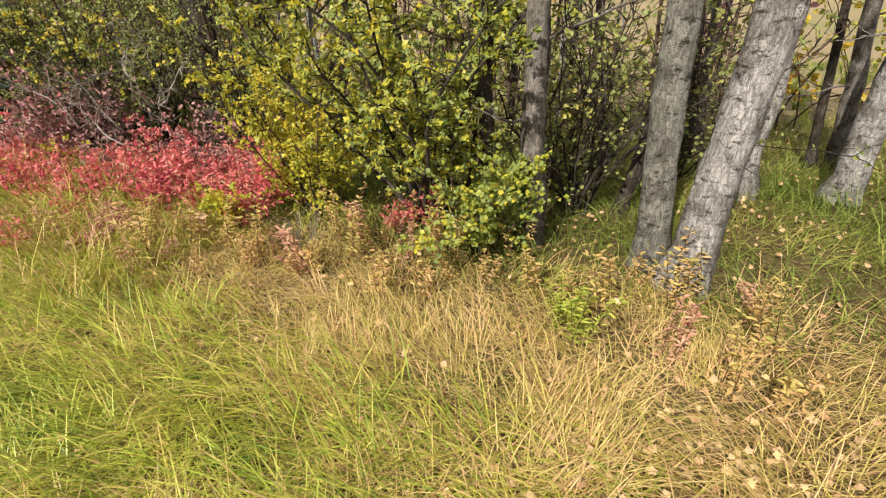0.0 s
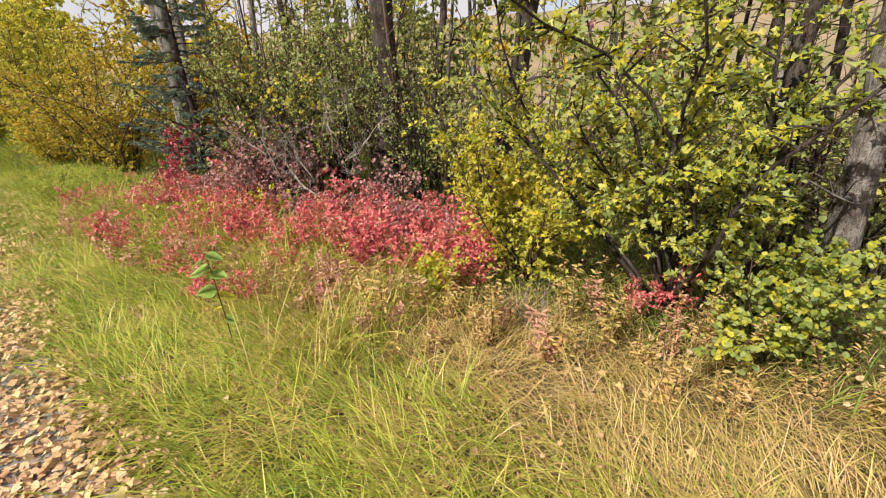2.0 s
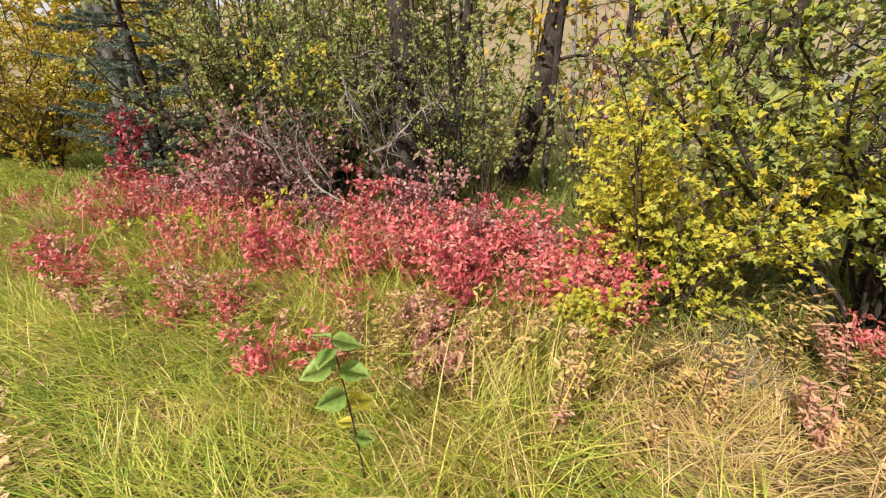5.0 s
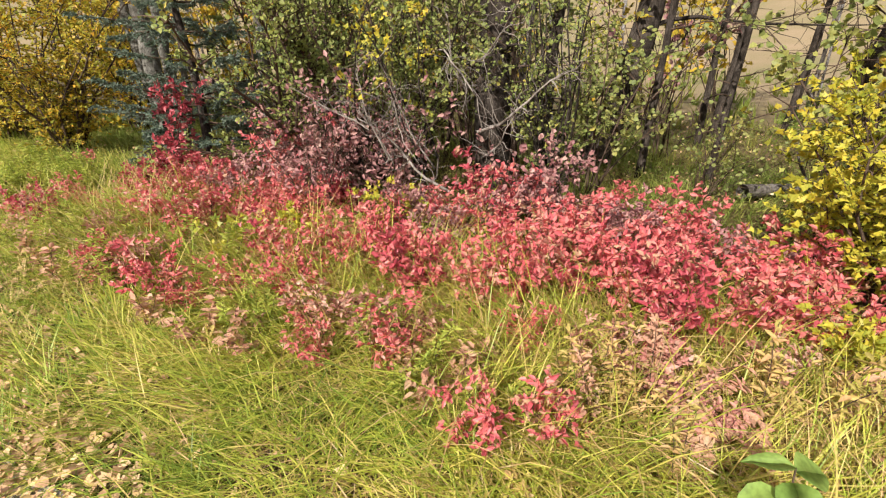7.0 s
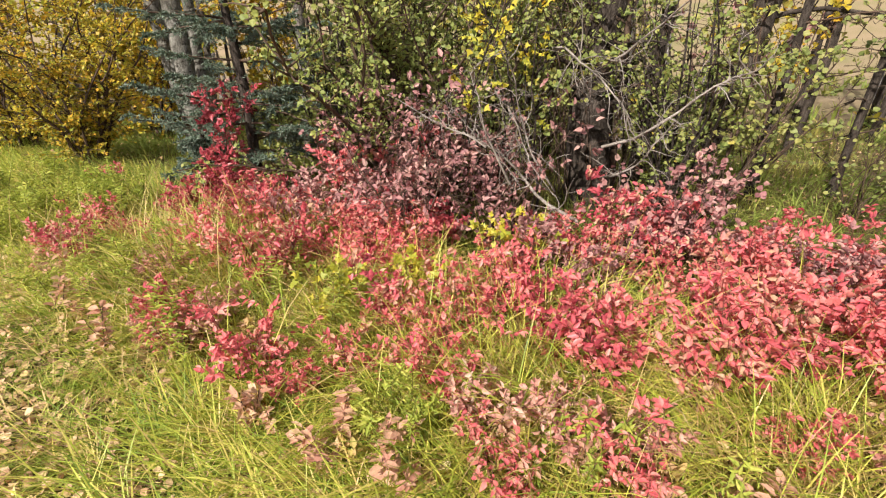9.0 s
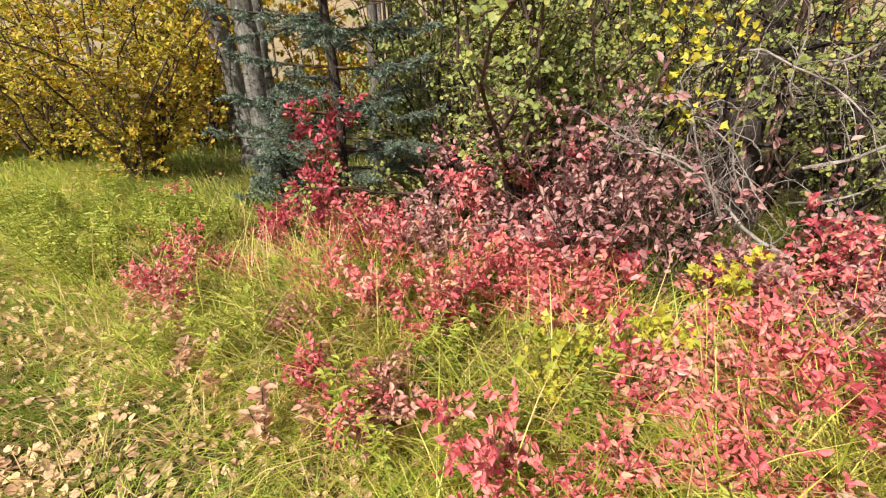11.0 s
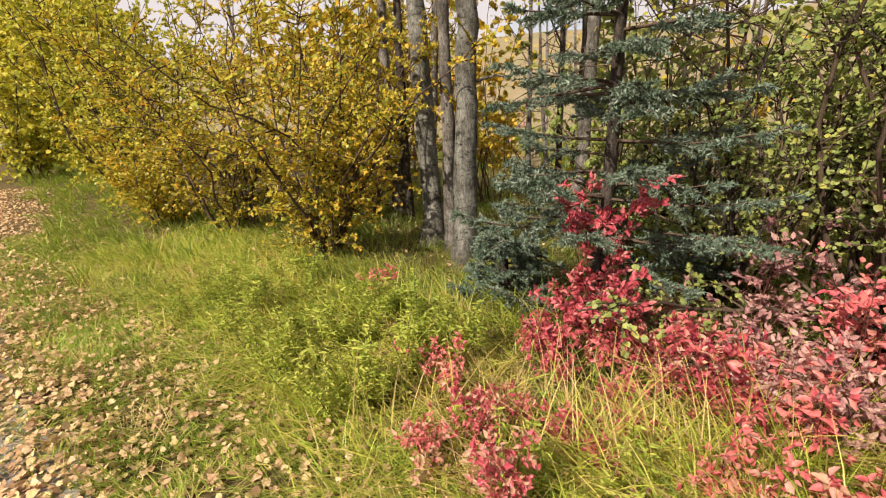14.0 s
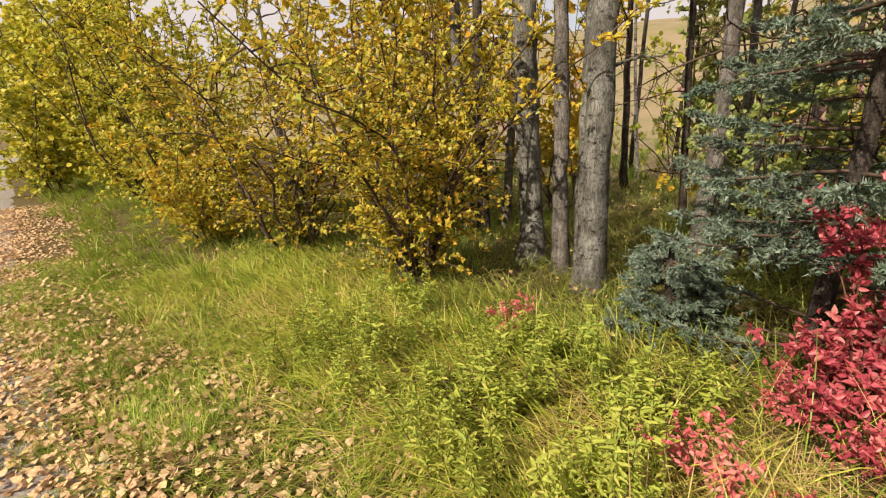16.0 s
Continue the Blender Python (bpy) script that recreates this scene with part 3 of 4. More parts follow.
# ---- trees ----
def tree(seed, x, y, rad, tall, label, mat, lean=(0, 0), crown=None, leafs=900, boughs=9, first=2.6, low=(), group="trees of the wood", name="tree", size=(.05, .085), shape=OVAL):
    """A tapered, slightly crooked trunk with limbs and an open crown; low: boughs low down as (height, heading, length)."""
    r = np.random.default_rng(seed)
    ob = thing(name, x, y, label, "tree", group)
    k = 26
    h = np.concatenate([np.linspace(-.08, 2.4, 16), np.linspace(2.6, tall, k - 16)])
    bend = np.cumsum(r.normal(0, rad * .10, (k, 2)), 0)
    pts = np.stack([bend[:, 0] + lean[0] * h, bend[:, 1] + lean[1] * h, h], 1)
    pts[:2, :2] = pts[2, :2] * 0 + np.array([lean[0], lean[1]]) * h[:2, None]
    rr = rad * (1 - .8 * np.clip(h / tall, 0, 1)) * (1 + .55 * np.exp(-np.maximum(h, 0) / .12))
    sides = 16 if rad > .08 else 9 if rad > .04 else 6
    v, f = tubes([(pts, rr)], sides)
    a = np.arctan2(v[:, 1], v[:, 0])
    core = np.repeat(pts, sides, 0)
    knots = 1 + .07 * np.sin(3 * a + v[:, 2] * 1.3 + seed) + .05 * np.sin(7 * a - v[:, 2] * 5) + r.normal(0, .03, len(v))
    v = core + (v - core) * knots[:, None]
    part("trunk", make_mesh("trunk", v, f, mat, True), ob)
    rods, p, d = [], [], []
    for i in range(boughs):
        hh = r.uniform(first, tall * .97)
        q, _ = along(pts, min((np.searchsorted(h, hh)) / (k - 1), .98))
        b = r.uniform(0, 2 * math.pi)
        ln = (tall - hh) * .3 + .7
        bo = limb(r, q, (math.cos(b), math.sin(b), .55), ln * r.uniform(.6, 1), 7, .2, .04)
        rods.append([])
        rods[-1].append((bo, np.linspace(rad * .3, .005, len(bo))))
        for j in range(5):
            q2, t2 = along(bo, r.uniform(.25, 1))
            tw = limb(r, q2, t2 + r.normal(0, .7, 3), .55 * r.uniform(.5, 1), 4, .25)
            rods[-1].append((tw, np.linspace(.006, .002, len(tw))))
            for g in r.uniform(.1, 1, max(1, leafs // (boughs * 5))):
                q3, t3 = along(tw, g)
                p.append(q3 + r.normal(0, .09, 3))
                d.append(t3 + r.normal(0, .8, 3))
    for hh, heading, ln in low:
        q, _ = along(pts, np.searchsorted(h, hh) / (k - 1))
        bo = limb(r, q, (math.cos(heading), math.sin(heading), .15), ln, 8, .16, .01)
        rods.append([(bo, np.linspace(max(rad * .16, .009), .004, len(bo)))])
        for j in range(7):
            q2, t2 = along(bo, r.uniform(.2, 1))
            tw = limb(r, q2, t2 + r.normal(0, .6, 3), ln * .35 * r.uniform(.4, 1), 3, .3)
            rods[-1].append((tw, np.linspace(.005, .0018, len(tw))))
    for one in rods:
        v, f = tubes(one, 5)
        part("branch", make_mesh("branch", v, f, M_TWIG if rad < .09 else mat, True), ob)
    if crown and p:
        part("crown", leaf_mesh(r, np.array(p), np.array(d), size, .95, crown, "crown", shape), ob)
    return ob


# Crowns of poplars 1 and 2 hang low, unseen, to shade the wood floor.
tree(1, 3.15, -.12, .105, 9, "grey-barked poplar trunk with twin stems at its foot", M_ASPEN, (-.02, .04), M_YGREEN, 1500, 12, 2.6)
tree(2, 2.95, -.33, .128, 10, "stout pale-barked poplar leaning slightly at the verge", M_PALE, (.03, -.06), M_YGREEN, 1700, 13, 2.7)
tree(3, 3.2, .76, .09, 8, "slim grey trunk behind a green shrub", M_GREY, (-.01, .03), M_YGREEN, 500, 7, 3.2, ((.9, 2.9, .7), (1.3, -1.0, .8)))
tree(4, 3.27, 1.17, .06, 7, "thin dark trunk among bushes", M_DARK, (.01, -.02), M_YGREEN, 400, 6, 3, ((1.0, 2.2, .7),))
tree(5, 4.15, .19, .055, 6, "thin dark leaning sapling trunk in the wood", M_DARK, (.08, -.16), M_YGREEN, 300, 6, 2.8, ((.8, 3.6, .6), (1.2, .4, .8)))
tree(6, 5.01, -.8, .12, 9, "pale leaning poplar trunk further in", M_PALE, (.03, -.08), M_YGREEN, 400, 6, 3.5)
tree(7, 5.28, -1.63, .13, 9, "pale poplar trunk further in the wood", M_PALE, (.02, -.05), M_YGREEN, 400, 6, 3.5, ((1.4, 2.5, 1.0),))
for i, (x, y, rad, lx, ly) in enumerate([(6.45, -1.62, .05, -.05, .1), (6.56, -1.88, .09, -.03, .08), (7.2, -.42, .06, -.02, .06), (6.7, .92, .06, -.02, .04),
                                         (4.96, 12.62, .085, -.02, .03), (5.12, 12.14, .06, .04, -.04), (6.29, 10.31, .045, -.03, .04), (5.75, 9.71, .045, -.02, .02),
                                         (9.4, 1.9, .11, .0, -.02), (8.9, 3.7, .08, .03, -.04), (7.8, 3.9, .05, .02, -.03), (9.4, 2.7, .05, .03, -.05),
                                         (4.81, 12.26, .075, -.02, .02), (5.6, 4.4, .045, .01, -.03), (5.9, 3.7, .04, .02, -.03), (7.0, 2.2, .06, .02, -.03)]):
    tree(20 + i, x, y, rad, 7 + .6 * (i % 4), "thin grey-brown trunk standing in the open wood", M_DARK if i > 7 and i != 12 or i % 3 == 0 else M_GREY, (lx, ly * .7 if i > 7 else ly), M_GOLD if i % 2 else M_YGREEN, 350, 6, 2.6,
         ((.9, 1.0 + i, .9), (1.5, 3.0 + 2 * i, 1.1), (2.0, 4.4 + i, 1.0)))
tree(50, 4.1, 11.2, .118, 10, "straight grey aspen trunk in a clump", M_ASPEN, (-.035, .035), M_GOLD, 500, 6, 5.2)
tree(51, 4.0, 10.82, .075, 9, "slim aspen trunk in a clump", M_GREY, (-.005, .01), M_GOLD, 400, 6, 5.2)
tree(52, 4.05, 10.62, .08, 9, "slim aspen trunk in a clump", M_ASPEN, (-.005, .01), M_GOLD, 400, 6, 5.2)
tree(53, 3.68, 10.41, .115, 10, "straight pale aspen trunk with flaking grey bark", M_ASPEN, (-.005, .005), M_GOLD, 500, 7, 3.3, ((1.7, -1.2, .5),))
tree(54, 4.97, 9.85, .08, 8, "slender grey trunk leaning in the wood", M_GREY, (.03, -.03), M_GOLD, 400, 6, 3.0, ((1.2, 4.0, .9), (1.8, 2.0, .9)))
tree(60, 4.62, 5.82, .2, 9, "thick dark old trunk wrapped in dead vines", M_DARK, (.0, .01), M_YGREEN, 500, 8, 2.8, ((.6, 3.3, .8), (.8, 4.2, .9), (1.1, 2.6, .9), (1.4, 3.8, 1.0), (1.0, 5.0, .9)))
tree(61, 5.2, 5.5, .075, 7, "dark stem beside the thick old trunk", M_DARK, (.03, -.05), M_YGREEN, 300, 6, 2.6, ((.7, 4.0, .7), (1.2, 5.4, .8)))
tree(62, 6.1, 5.05, .17, 9, "dark trunk leaning over the wood floor", M_DARK, (.09, -.17), M_YGREEN, 300, 6, 3, ((1.55, -1.4, 2.2), (1.0, -1.0, 1.2), (.5, 4.2, .7)))

rt = np.random.default_rng(5)
for i in range(46):
    x, y = rt.uniform(6.2, 17), rt.uniform(-7, 20)
    tree(100 + i, x, y, rt.uniform(.025, .07), rt.uniform(4.5, 8), "thin bare sapling trunk far back in the wood", (M_GREY, M_DARK, M_PALE)[i % 3],
         (rt.normal(0, .04), rt.normal(0, .04)), M_GOLD if i % 3 == 0 else M_YGREEN if i % 3 == 1 else None, 160, 5, 1.8,
         tuple((rt.uniform(.5, 2.6), rt.uniform(0, 6.3), rt.uniform(.5, 1.3)) for _ in range(4)), "saplings far back", "tree", (.07, .11))

for i in range(26):
    x, y = (rt.uniform(4.0, 7.0), rt.uniform(-.6, 3.0)) if i < 14 else (rt.uniform(4.4, 6.5), rt.uniform(5.2, 10))
    tree(160 + i, x, y, rt.uniform(.016, .034), rt.uniform(3.2, 5.5), "thin brown sapling with bare side twigs", M_TWIG if i % 3 else M_DARK, (rt.normal(0, .09), rt.normal(0, .09)),
         M_YGREEN if i % 2 else None, 120, 5, 1.7, tuple((rt.uniform(.3, 2.2), rt.uniform(0, 6.3), rt.uniform(.4, 1.0)) for _ in range(6)), "bare saplings", "tree", (.035, .06))

# ---- bushes at the wood's edge ----
B = "bushes at the edge of the wood"
bush("bush", 201, 2.98, 2.75, "yellow-green leafy bush, bright at the verge", "bush", M_YGREEN, M_TWIG, 1.8, .85, 17, 25, 17, (.023, .044), 1.0, TRILOBE, B, .08, wander=.34, second=(M_YELLOW, .45, "clear yellow leaves"))
bush("bush", 202, 3.2, 1.6, "tall green and yellow bush with thick dark stems", "bush", M_YGREEN, M_DARK, 2.7, 1.3, 18, 32, 22, (.026, .05), 1.0, TRILOBE, B, .26, r0=.022, wander=.38, second=(M_GREEN, .45, "still green leaves"))
bush("bush", 203, 2.8, 1.0, "low dense bush with fresh green leaves", "bush", M_GREEN, M_TWIG, .85, .6, 18, 18, 12, (.022, .04), group=B, bare=.15, twig_len=.3, r0=.007, second=(M_YGREEN, .45, "yellowing leaves"))
bush("bush", 204, 3.3, 3.0, "bush with broad yellow leaves above red undergrowth", "bush", M_YELLOW, M_TWIG, 1.05, .75, 10, 13, 12, (.035, .06), 1.0, TRILOBE, B, .25, r0=.009, wander=.3)
bush("bush", 205, 3.7, 7.3, "many-stemmed bush with dark wood and pale green leaves", "bush", M_GREEN, M_TWIG, 3.0, 1.5, 24, 28, 15, (.02, .04), group=B, bare=.28, r0=.024, wander=.34, second=(M_OLIVE, .18, "yellowing leaves"))
bush("bush", 206, 4.3, 8.1, "open bush of dark stems with thin green foliage", "bush", M_GREEN, M_TWIG, 2.6, 1.0, 12, 16, 6, (.03, .05), group=B, bare=.35, r0=.018, wander=.32)
bush("bush", 207, 3.8, 6.8, "tangled bush with olive leaves under the old trunk", "bush", M_GREEN, M_TWIG, 3.0, 1.2, 16, 28, 14, (.024, .044), group=B, bare=.3, r0=.015, wander=.35, second=(M_OLIVE, .5, "yellow leaves"))
bush("bush", 208, 4.6, 4.8, "thin stems with small yellow-green leaves by the old trunk", "bush", M_OLIVE, M_TWIG, 2.4, .9, 13, 18, 7, (.03, .055), group=B, bare=.3, r0=.012, wander=.35)
bush("bush", 209, 5.7, 6.6, "olive and yellow thicket behind the old trunk", "bush", M_OLIVE, M_TWIG, 4.0, 1.6, 16, 26, 12, (.04, .065), group=B, bare=.15, r0=.014, wander=.35)
bush("bush", 210, 4.7, 2.2, "yellow-green thicket in the shade of the wood", "bush", M_OLIVE, M_TWIG, 3.0, 1.3, 14, 22, 10, (.045, .07), group=B, bare=.25, r0=.015, wander=.35)
bush("bush", 211, 4.3, .95, "bare brown thicket with a few green leaves", "bush", M_OLIVE, M_TWIG, 2.5, 1.0, 16, 18, 4, (.035, .055), group=B, bare=.15, r0=.012, wander=.4)
bush("bush", 212, 5.4, 7.8, "yellow thicket behind the bushes", "bush", M_OLIVE, M_TWIG, 4.6, 1.7, 14, 22, 9, (.04, .07), group=B, bare=.15, r0=.015, wander=.35)
bush("bush", 213, 5.0, 3.7, "bare brown brush in the open wood", "bush", M_OLIVE, M_TWIG, 1.0, .8, 14, 10, 2, (.025, .04), group=B, bare=.2, r0=.007, wander=.4)
bush("bush", 214, 4.9, 9.2, "dark green thicket behind the spruce", "bush", M_GREEN, M_TWIG, 2.6, 1.0, 13, 20, 10, (.035, .06), group=B, bare=.15, r0=.012, wander=.35)
bush("bush", 215, 6.6, 4.3, "thin brush with orange leaves in the open wood", "bush", M_GOLD, M_TWIG, 3.4, 1.2, 9, 12, 5, (.05, .08), group=B, bare=.4, r0=.014, wander=.4)
bush("bush", 216, 7.5, 1.2, "thin brush with yellow leaves in the open wood", "bush", M_OLIVE, M_TWIG, 3.2, 1.3, 10, 12, 5, (.05, .08), group=B, bare=.35, r0=.014, wander=.4)
bush("bush", 217, 6.3, -.6, "thin brown brush between pale trunks", "bush", M_OLIVE, M_TWIG, 3.0, 1.2, 10, 12, 4, (.05, .08), group=B, bare=.35, r0=.012, wander=.4)
bush("bush", 218, 7.2, 9.0, "brush with orange leaves before the meadow", "bush", M_GOLD, M_TWIG, 3.0, 1.3, 9, 12, 6, (.06, .09), group=B, bare=.35, r0=.012, wander=.4)
bush("bush", 219, 6.4, 12.0, "gold brush behind the aspens", "bush", M_GOLD, M_TWIG, 3.6, 1.6, 12, 16, 9, (.06, .10), group=B, bare=.25, r0=.014, wander=.35)
bush("bush", 220, 4.2, -2.6, "yellow-green bush at the verge", "bush", M_OLIVE, M_TWIG, 1.6, .9, 10, 16, 9, (.04, .07), group=B, bare=.2, r0=.01, wander=.3)

bush("bush", 221, 7.2, 9.8, "tall yellow-green thicket at the back of the wood", "bush", M_OLIVE, M_TWIG, 5.0, 2.0, 14, 22, 10, (.06, .10), group=B, bare=.3, r0=.02, wander=.35)
bush("bush", 222, 7.4, 7.0, "tall olive thicket at the back of the wood", "bush", M_GREEN, M_TWIG, 5.0, 1.9, 14, 22, 10, (.06, .10), group=B, bare=.35, r0=.02, wander=.35, second=(M_OLIVE, .5, "yellow leaves"))
# the close, dark growth behind the red undergrowth
T = "dark thicket behind the red undergrowth"
bush("bush", 270, 4.4, 5.15, "dense dark thicket of upright stems with small green leaves", "bush", M_GREEN, M_DARK, 2.7, .6, 24, 16, 7, (.02, .038), group=T, bare=.08, r0=.014, wander=.3, twig_len=.35, second=(M_OLIVE, .3, "yellowing leaves"))
bush("bush", 271, 4.4, 6.75, "dense dark thicket of upright stems with small green leaves", "bush", M_GREEN, M_DARK, 2.8, .9, 24, 18, 7, (.022, .04), group=T, bare=.1, r0=.015, wander=.32, twig_len=.4, second=(M_OLIVE, .35, "yellowing leaves"))
bush("bush", 272, 4.0, 8.3, "leafy olive-green bush crowding the spruce", "bush", M_GREEN, M_DARK, 2.3, .8, 12, 13, 9, (.022, .042), group=T, bare=.2, r0=.018, wander=.34, second=(M_OLIVE, .3, "yellowing leaves"))
bush("bush", 273, 3.4, 6.9, "bare tangled brush with a few dull purple-red leaves", "bush", M_RUST, M_DARK, 1.5, .8, 26, 18, 4, (.024, .044), group=T, bare=.1, r0=.010, wander=.42, twig_len=.4)
bush("bush", 274, 3.5, 5.0, "low brush of bare stems and dull brown leaves", "bush", M_RUST, M_DARK, .95, .7, 18, 12, 4, (.026, .046), group=T, bare=.1, r0=.007, wander=.42, twig_len=.3)
bush("bush", 275, 3.55, 6.05, "slender bush holding out sprays of lime-yellow leaves", "bush", M_YELLOW, M_DARK, 2.9, .8, 6, 9, 8, (.03, .05), 1.0, TRILOBE, T, .5, r0=.012, wander=.36, twig_len=.4)
bush("bush", 276, 4.0, .55, "bare brown thicket of crooked twigs under the poplars", "bush", M_OLIVE, M_DARK, 2.4, .8, 22, 18, 2, (.025, .045), group=T, bare=.1, r0=.015, wander=.42, twig_len=.5)
bush("bush", 277, 5.2, -.2, "bare brown thicket of crooked twigs under the poplars", "bush", M_OLIVE, M_DARK, 2.4, 1.0, 14, 16, 2, (.03, .05), group=T, bare=.15, r0=.014, wander=.42, twig_len=.5)
rb = np.random.default_rng(66)
for i in range(16):
    bush("bush", 260 + i, rb.uniform(8, 14), -7 + 1.7 * i + rb.uniform(-.6, .6), ("sparse brush with orange leaves at the meadow's edge", "bare brown brush at the meadow's edge", "thin yellow brush at the meadow's edge")[i % 3], "bush",
         (M_GOLD, M_RUST, M_YGREEN)[i % 3], M_TWIG, rb.uniform(2.2, 4.2), rb.uniform(1.2, 1.9), 8, 12, 3, (.08, .13), group="brush at the meadow", bare=.25, r0=.016, wander=.42)

G = "golden maple bushes"
for i, (x, y, tall, wide, n) in enumerate([(3.0, 11.8, 3.2, 1.2, 17), (3.0, 13.7, 3.8, 1.6, 17), (2.95, 16, 4.6, 1.8, 16), (3.2, 18.8, 5.4, 2.0, 15), (3.9, 22.5, 6.2, 2.3, 15), (4.6, 12.9, 4.0, 1.4, 11), (4.7, 27.5, 7.0, 2.5, 15), (6.0, 34, 8, 2.8, 15), (5.6, 15.0, 5.0, 1.8, 12), (8.6, 42, 9, 3.6, 14), (4.2, 64, 12, 5, 16), (10, 70, 12, 5, 16), (2.75, 24.5, 5.2, 1.6, 14), (2.6, 15.0, 1.8, 1.0, 14)]):
    front = i < 2 or i > 12
    bush("maple_bush", 230 + i, x, y, "low skirt of golden maple leaves over the grass" if i > 12 else "golden-leaved maple bush with dark fanning stems" if i < 2 else "yellow and gold maple bush beside the trail", "bush",
         M_GOLD if i in (0, 1, 5, 8, 13, 15) else M_YELLOW, M_TWIG, tall, wide, n, 26 if i > 12 else 36, 22 if front else 18 if i < 4 else 12,
         (.026, .054) if front else (.04, .075) if i in (2, 3, 5) else (.08, .13) if i in (4, 8, 12) else (.17, .27), 1.0, TRILOBE if front or i == 2 else OVAL, G, .06,
         r0=.01 if i > 12 else .02, wander=.34, twig_len=.45 if i > 12 else .6 + .08 * min(i, 9), droop=.06, second=(M_YGREEN, .35, "green-yellow leaves"))


# ---- spruce ----
def spruce(seed, x, y, tall, reach):
    r = np.random.default_rng(seed)
    ob = thing("spruce_tree", x, y, "young blue-green spruce with drooping needled boughs", "tree")
    tr = limb(r, (0, 0, -.05), (0, 0, 1), tall, 14, .02)
    v, f = tubes([(tr, np.linspace(.06, .01, len(tr)))], 9)
    part("trunk", make_mesh("trunk", v, f, M_DARK, True), ob)
    rods, P, D, N = [], [], [], []
    for i in range(int(19 * tall) + 14):
        fz = r.uniform(.03, .97) ** 1.1
        q, _ = along(tr, fz)
        b = i * 2.39996 + r.normal(0, .35)
        ln = reach * (1 - fz * .72) * r.uniform(.65, 1.05)
        bo = limb(r, q, (math.cos(b), math.sin(b), .05), ln, 8, .07, -.02)
        bo[:, 2] += .12 * ln * np.linspace(0, 1, 9) ** 3
        rods.append([(bo, np.linspace(.012, .003, 9))])
        for j in range(int(14 + 17 * ln)):
            g = r.uniform(.26, 1)
            q2, t2 = along(bo, g)
            side = 1 if j % 2 else -1
            lat = unit(np.cross(t2, (0, 0, 1))) * side
            tw = limb(r, q2, t2 * .8 + lat * .9 + (0, 0, -.12), .24 * (1.25 - g) * r.uniform(.6, 1.1) + .05, 4, .1, -.04)
            rods[-1].append((tw, np.linspace(.0035, .0016, 5)))
            m = 48
            gs = r.uniform(0, 1, m)
            for gg in gs:
                q3, t3 = along(tw, gg)
                P.append(q3)
                D.append(t3)
    for one in rods:
        v, f = tubes(one, 4)
        part("bough", make_mesh("bough", v, f, M_TWIG, True), ob)
    P, D = np.array(P), np.array(D)
    d = unit(D * .7 + unit(r.normal(0, 1, P.shape)) * .9)
    n = unit(r.normal(0, 1, P.shape))
    s = unit(np.cross(d, n)) * .0055
    ln = r.uniform(.022, .038, len(P))[:, None]
    v = np.stack([P - s, P + s, P + d * ln], 1).reshape(-1, 3)
    f = np.arange(len(P) * 3).reshape(-1, 3)
    part("needles", make_mesh("needles", v, f, M_NEEDLE), ob, "blue-green needles")
    return ob


spruce(301, 3.3, 8.95, 3.9, 1.3)
spruce(302, 3.25, 9.7, .7, .45)

# ---- dead branches, vine mound, log ----
def tangle(name, seed, x, y, label, category, mat, rods, leaf=None, leaf_label="", size=(.04, .06)):
    r = np.random.default_rng(seed)
    ob = thing(name, x, y, label, category)
    p, d = [], []
    for start, way, ln, rad, kids in rods:
        lines = []
        st = limb(r, start, way, ln, 9, .13)
        lines.append((st, np.linspace(rad, rad * .3, 10)))
        for k in range(kids):
            q, t = along(st, r.uniform(.12, 1))
            tw = limb(r, q, t * .6 + r.normal(0, .6, 3), ln * r.uniform(.15, .4), 6, .28)
            lines.append((tw, np.linspace(rad * .4, rad * .12, 7)))
            for j in range(2):
                q2, t2 = along(tw, r.uniform(.2, 1))
                tv_ = limb(r, q2, t2 + r.normal(0, .7, 3), ln * r.uniform(.06, .16), 4, .3)
                lines.append((tv_, np.linspace(rad * .18, rad * .08, 5)))
                for g in r.uniform(0, 1, 3):
                    q3, t3 = along(tv_, g)
                    p.append(q3)
                    d.append(t3 + r.normal(0, .7, 3))
        v, f = tubes(lines, 5)
        part("branch", make_mesh("branch", v, f, mat, True), ob)
    if leaf:
        part("foliage", leaf_mesh(r, np.array(p), np.array(d), size, .9, leaf, "foliage", LANCE), ob, leaf_label)
    return ob


tangle("dead_branch", 311, 3.1, 5.55, "bleached dead branch with many bare twigs, arching to the ground", "branch", M_DEAD,
       [((0, 0, .35), (-.32, .55, .38), 1.0, .014, 16), ((-.25, .4, .62), (-.12, .3, .65), .75, .010, 16), ((.1, .2, .5), (-.3, .7, .9), 1.1, .009, 16), ((-.3, .55, .85), (-.2, .6, .5), .7, .007, 14)])
tangle("dead_branch", 312, 3.6, 5.25, "grey dead bough with bare twigs by the old trunk", "branch", M_DEAD,
       [((0, .3, .75), (-.2, -.9, .25), 1.0, .013, 18), ((.1, .3, .5), (-.5, -.6, .3), .8, .010, 16), ((.1, .4, 1.3), (-.3, -.8, .5), 1.0, .010, 16), ((.2, .5, .9), (-.5, -.2, .6), .9, .008, 14)])
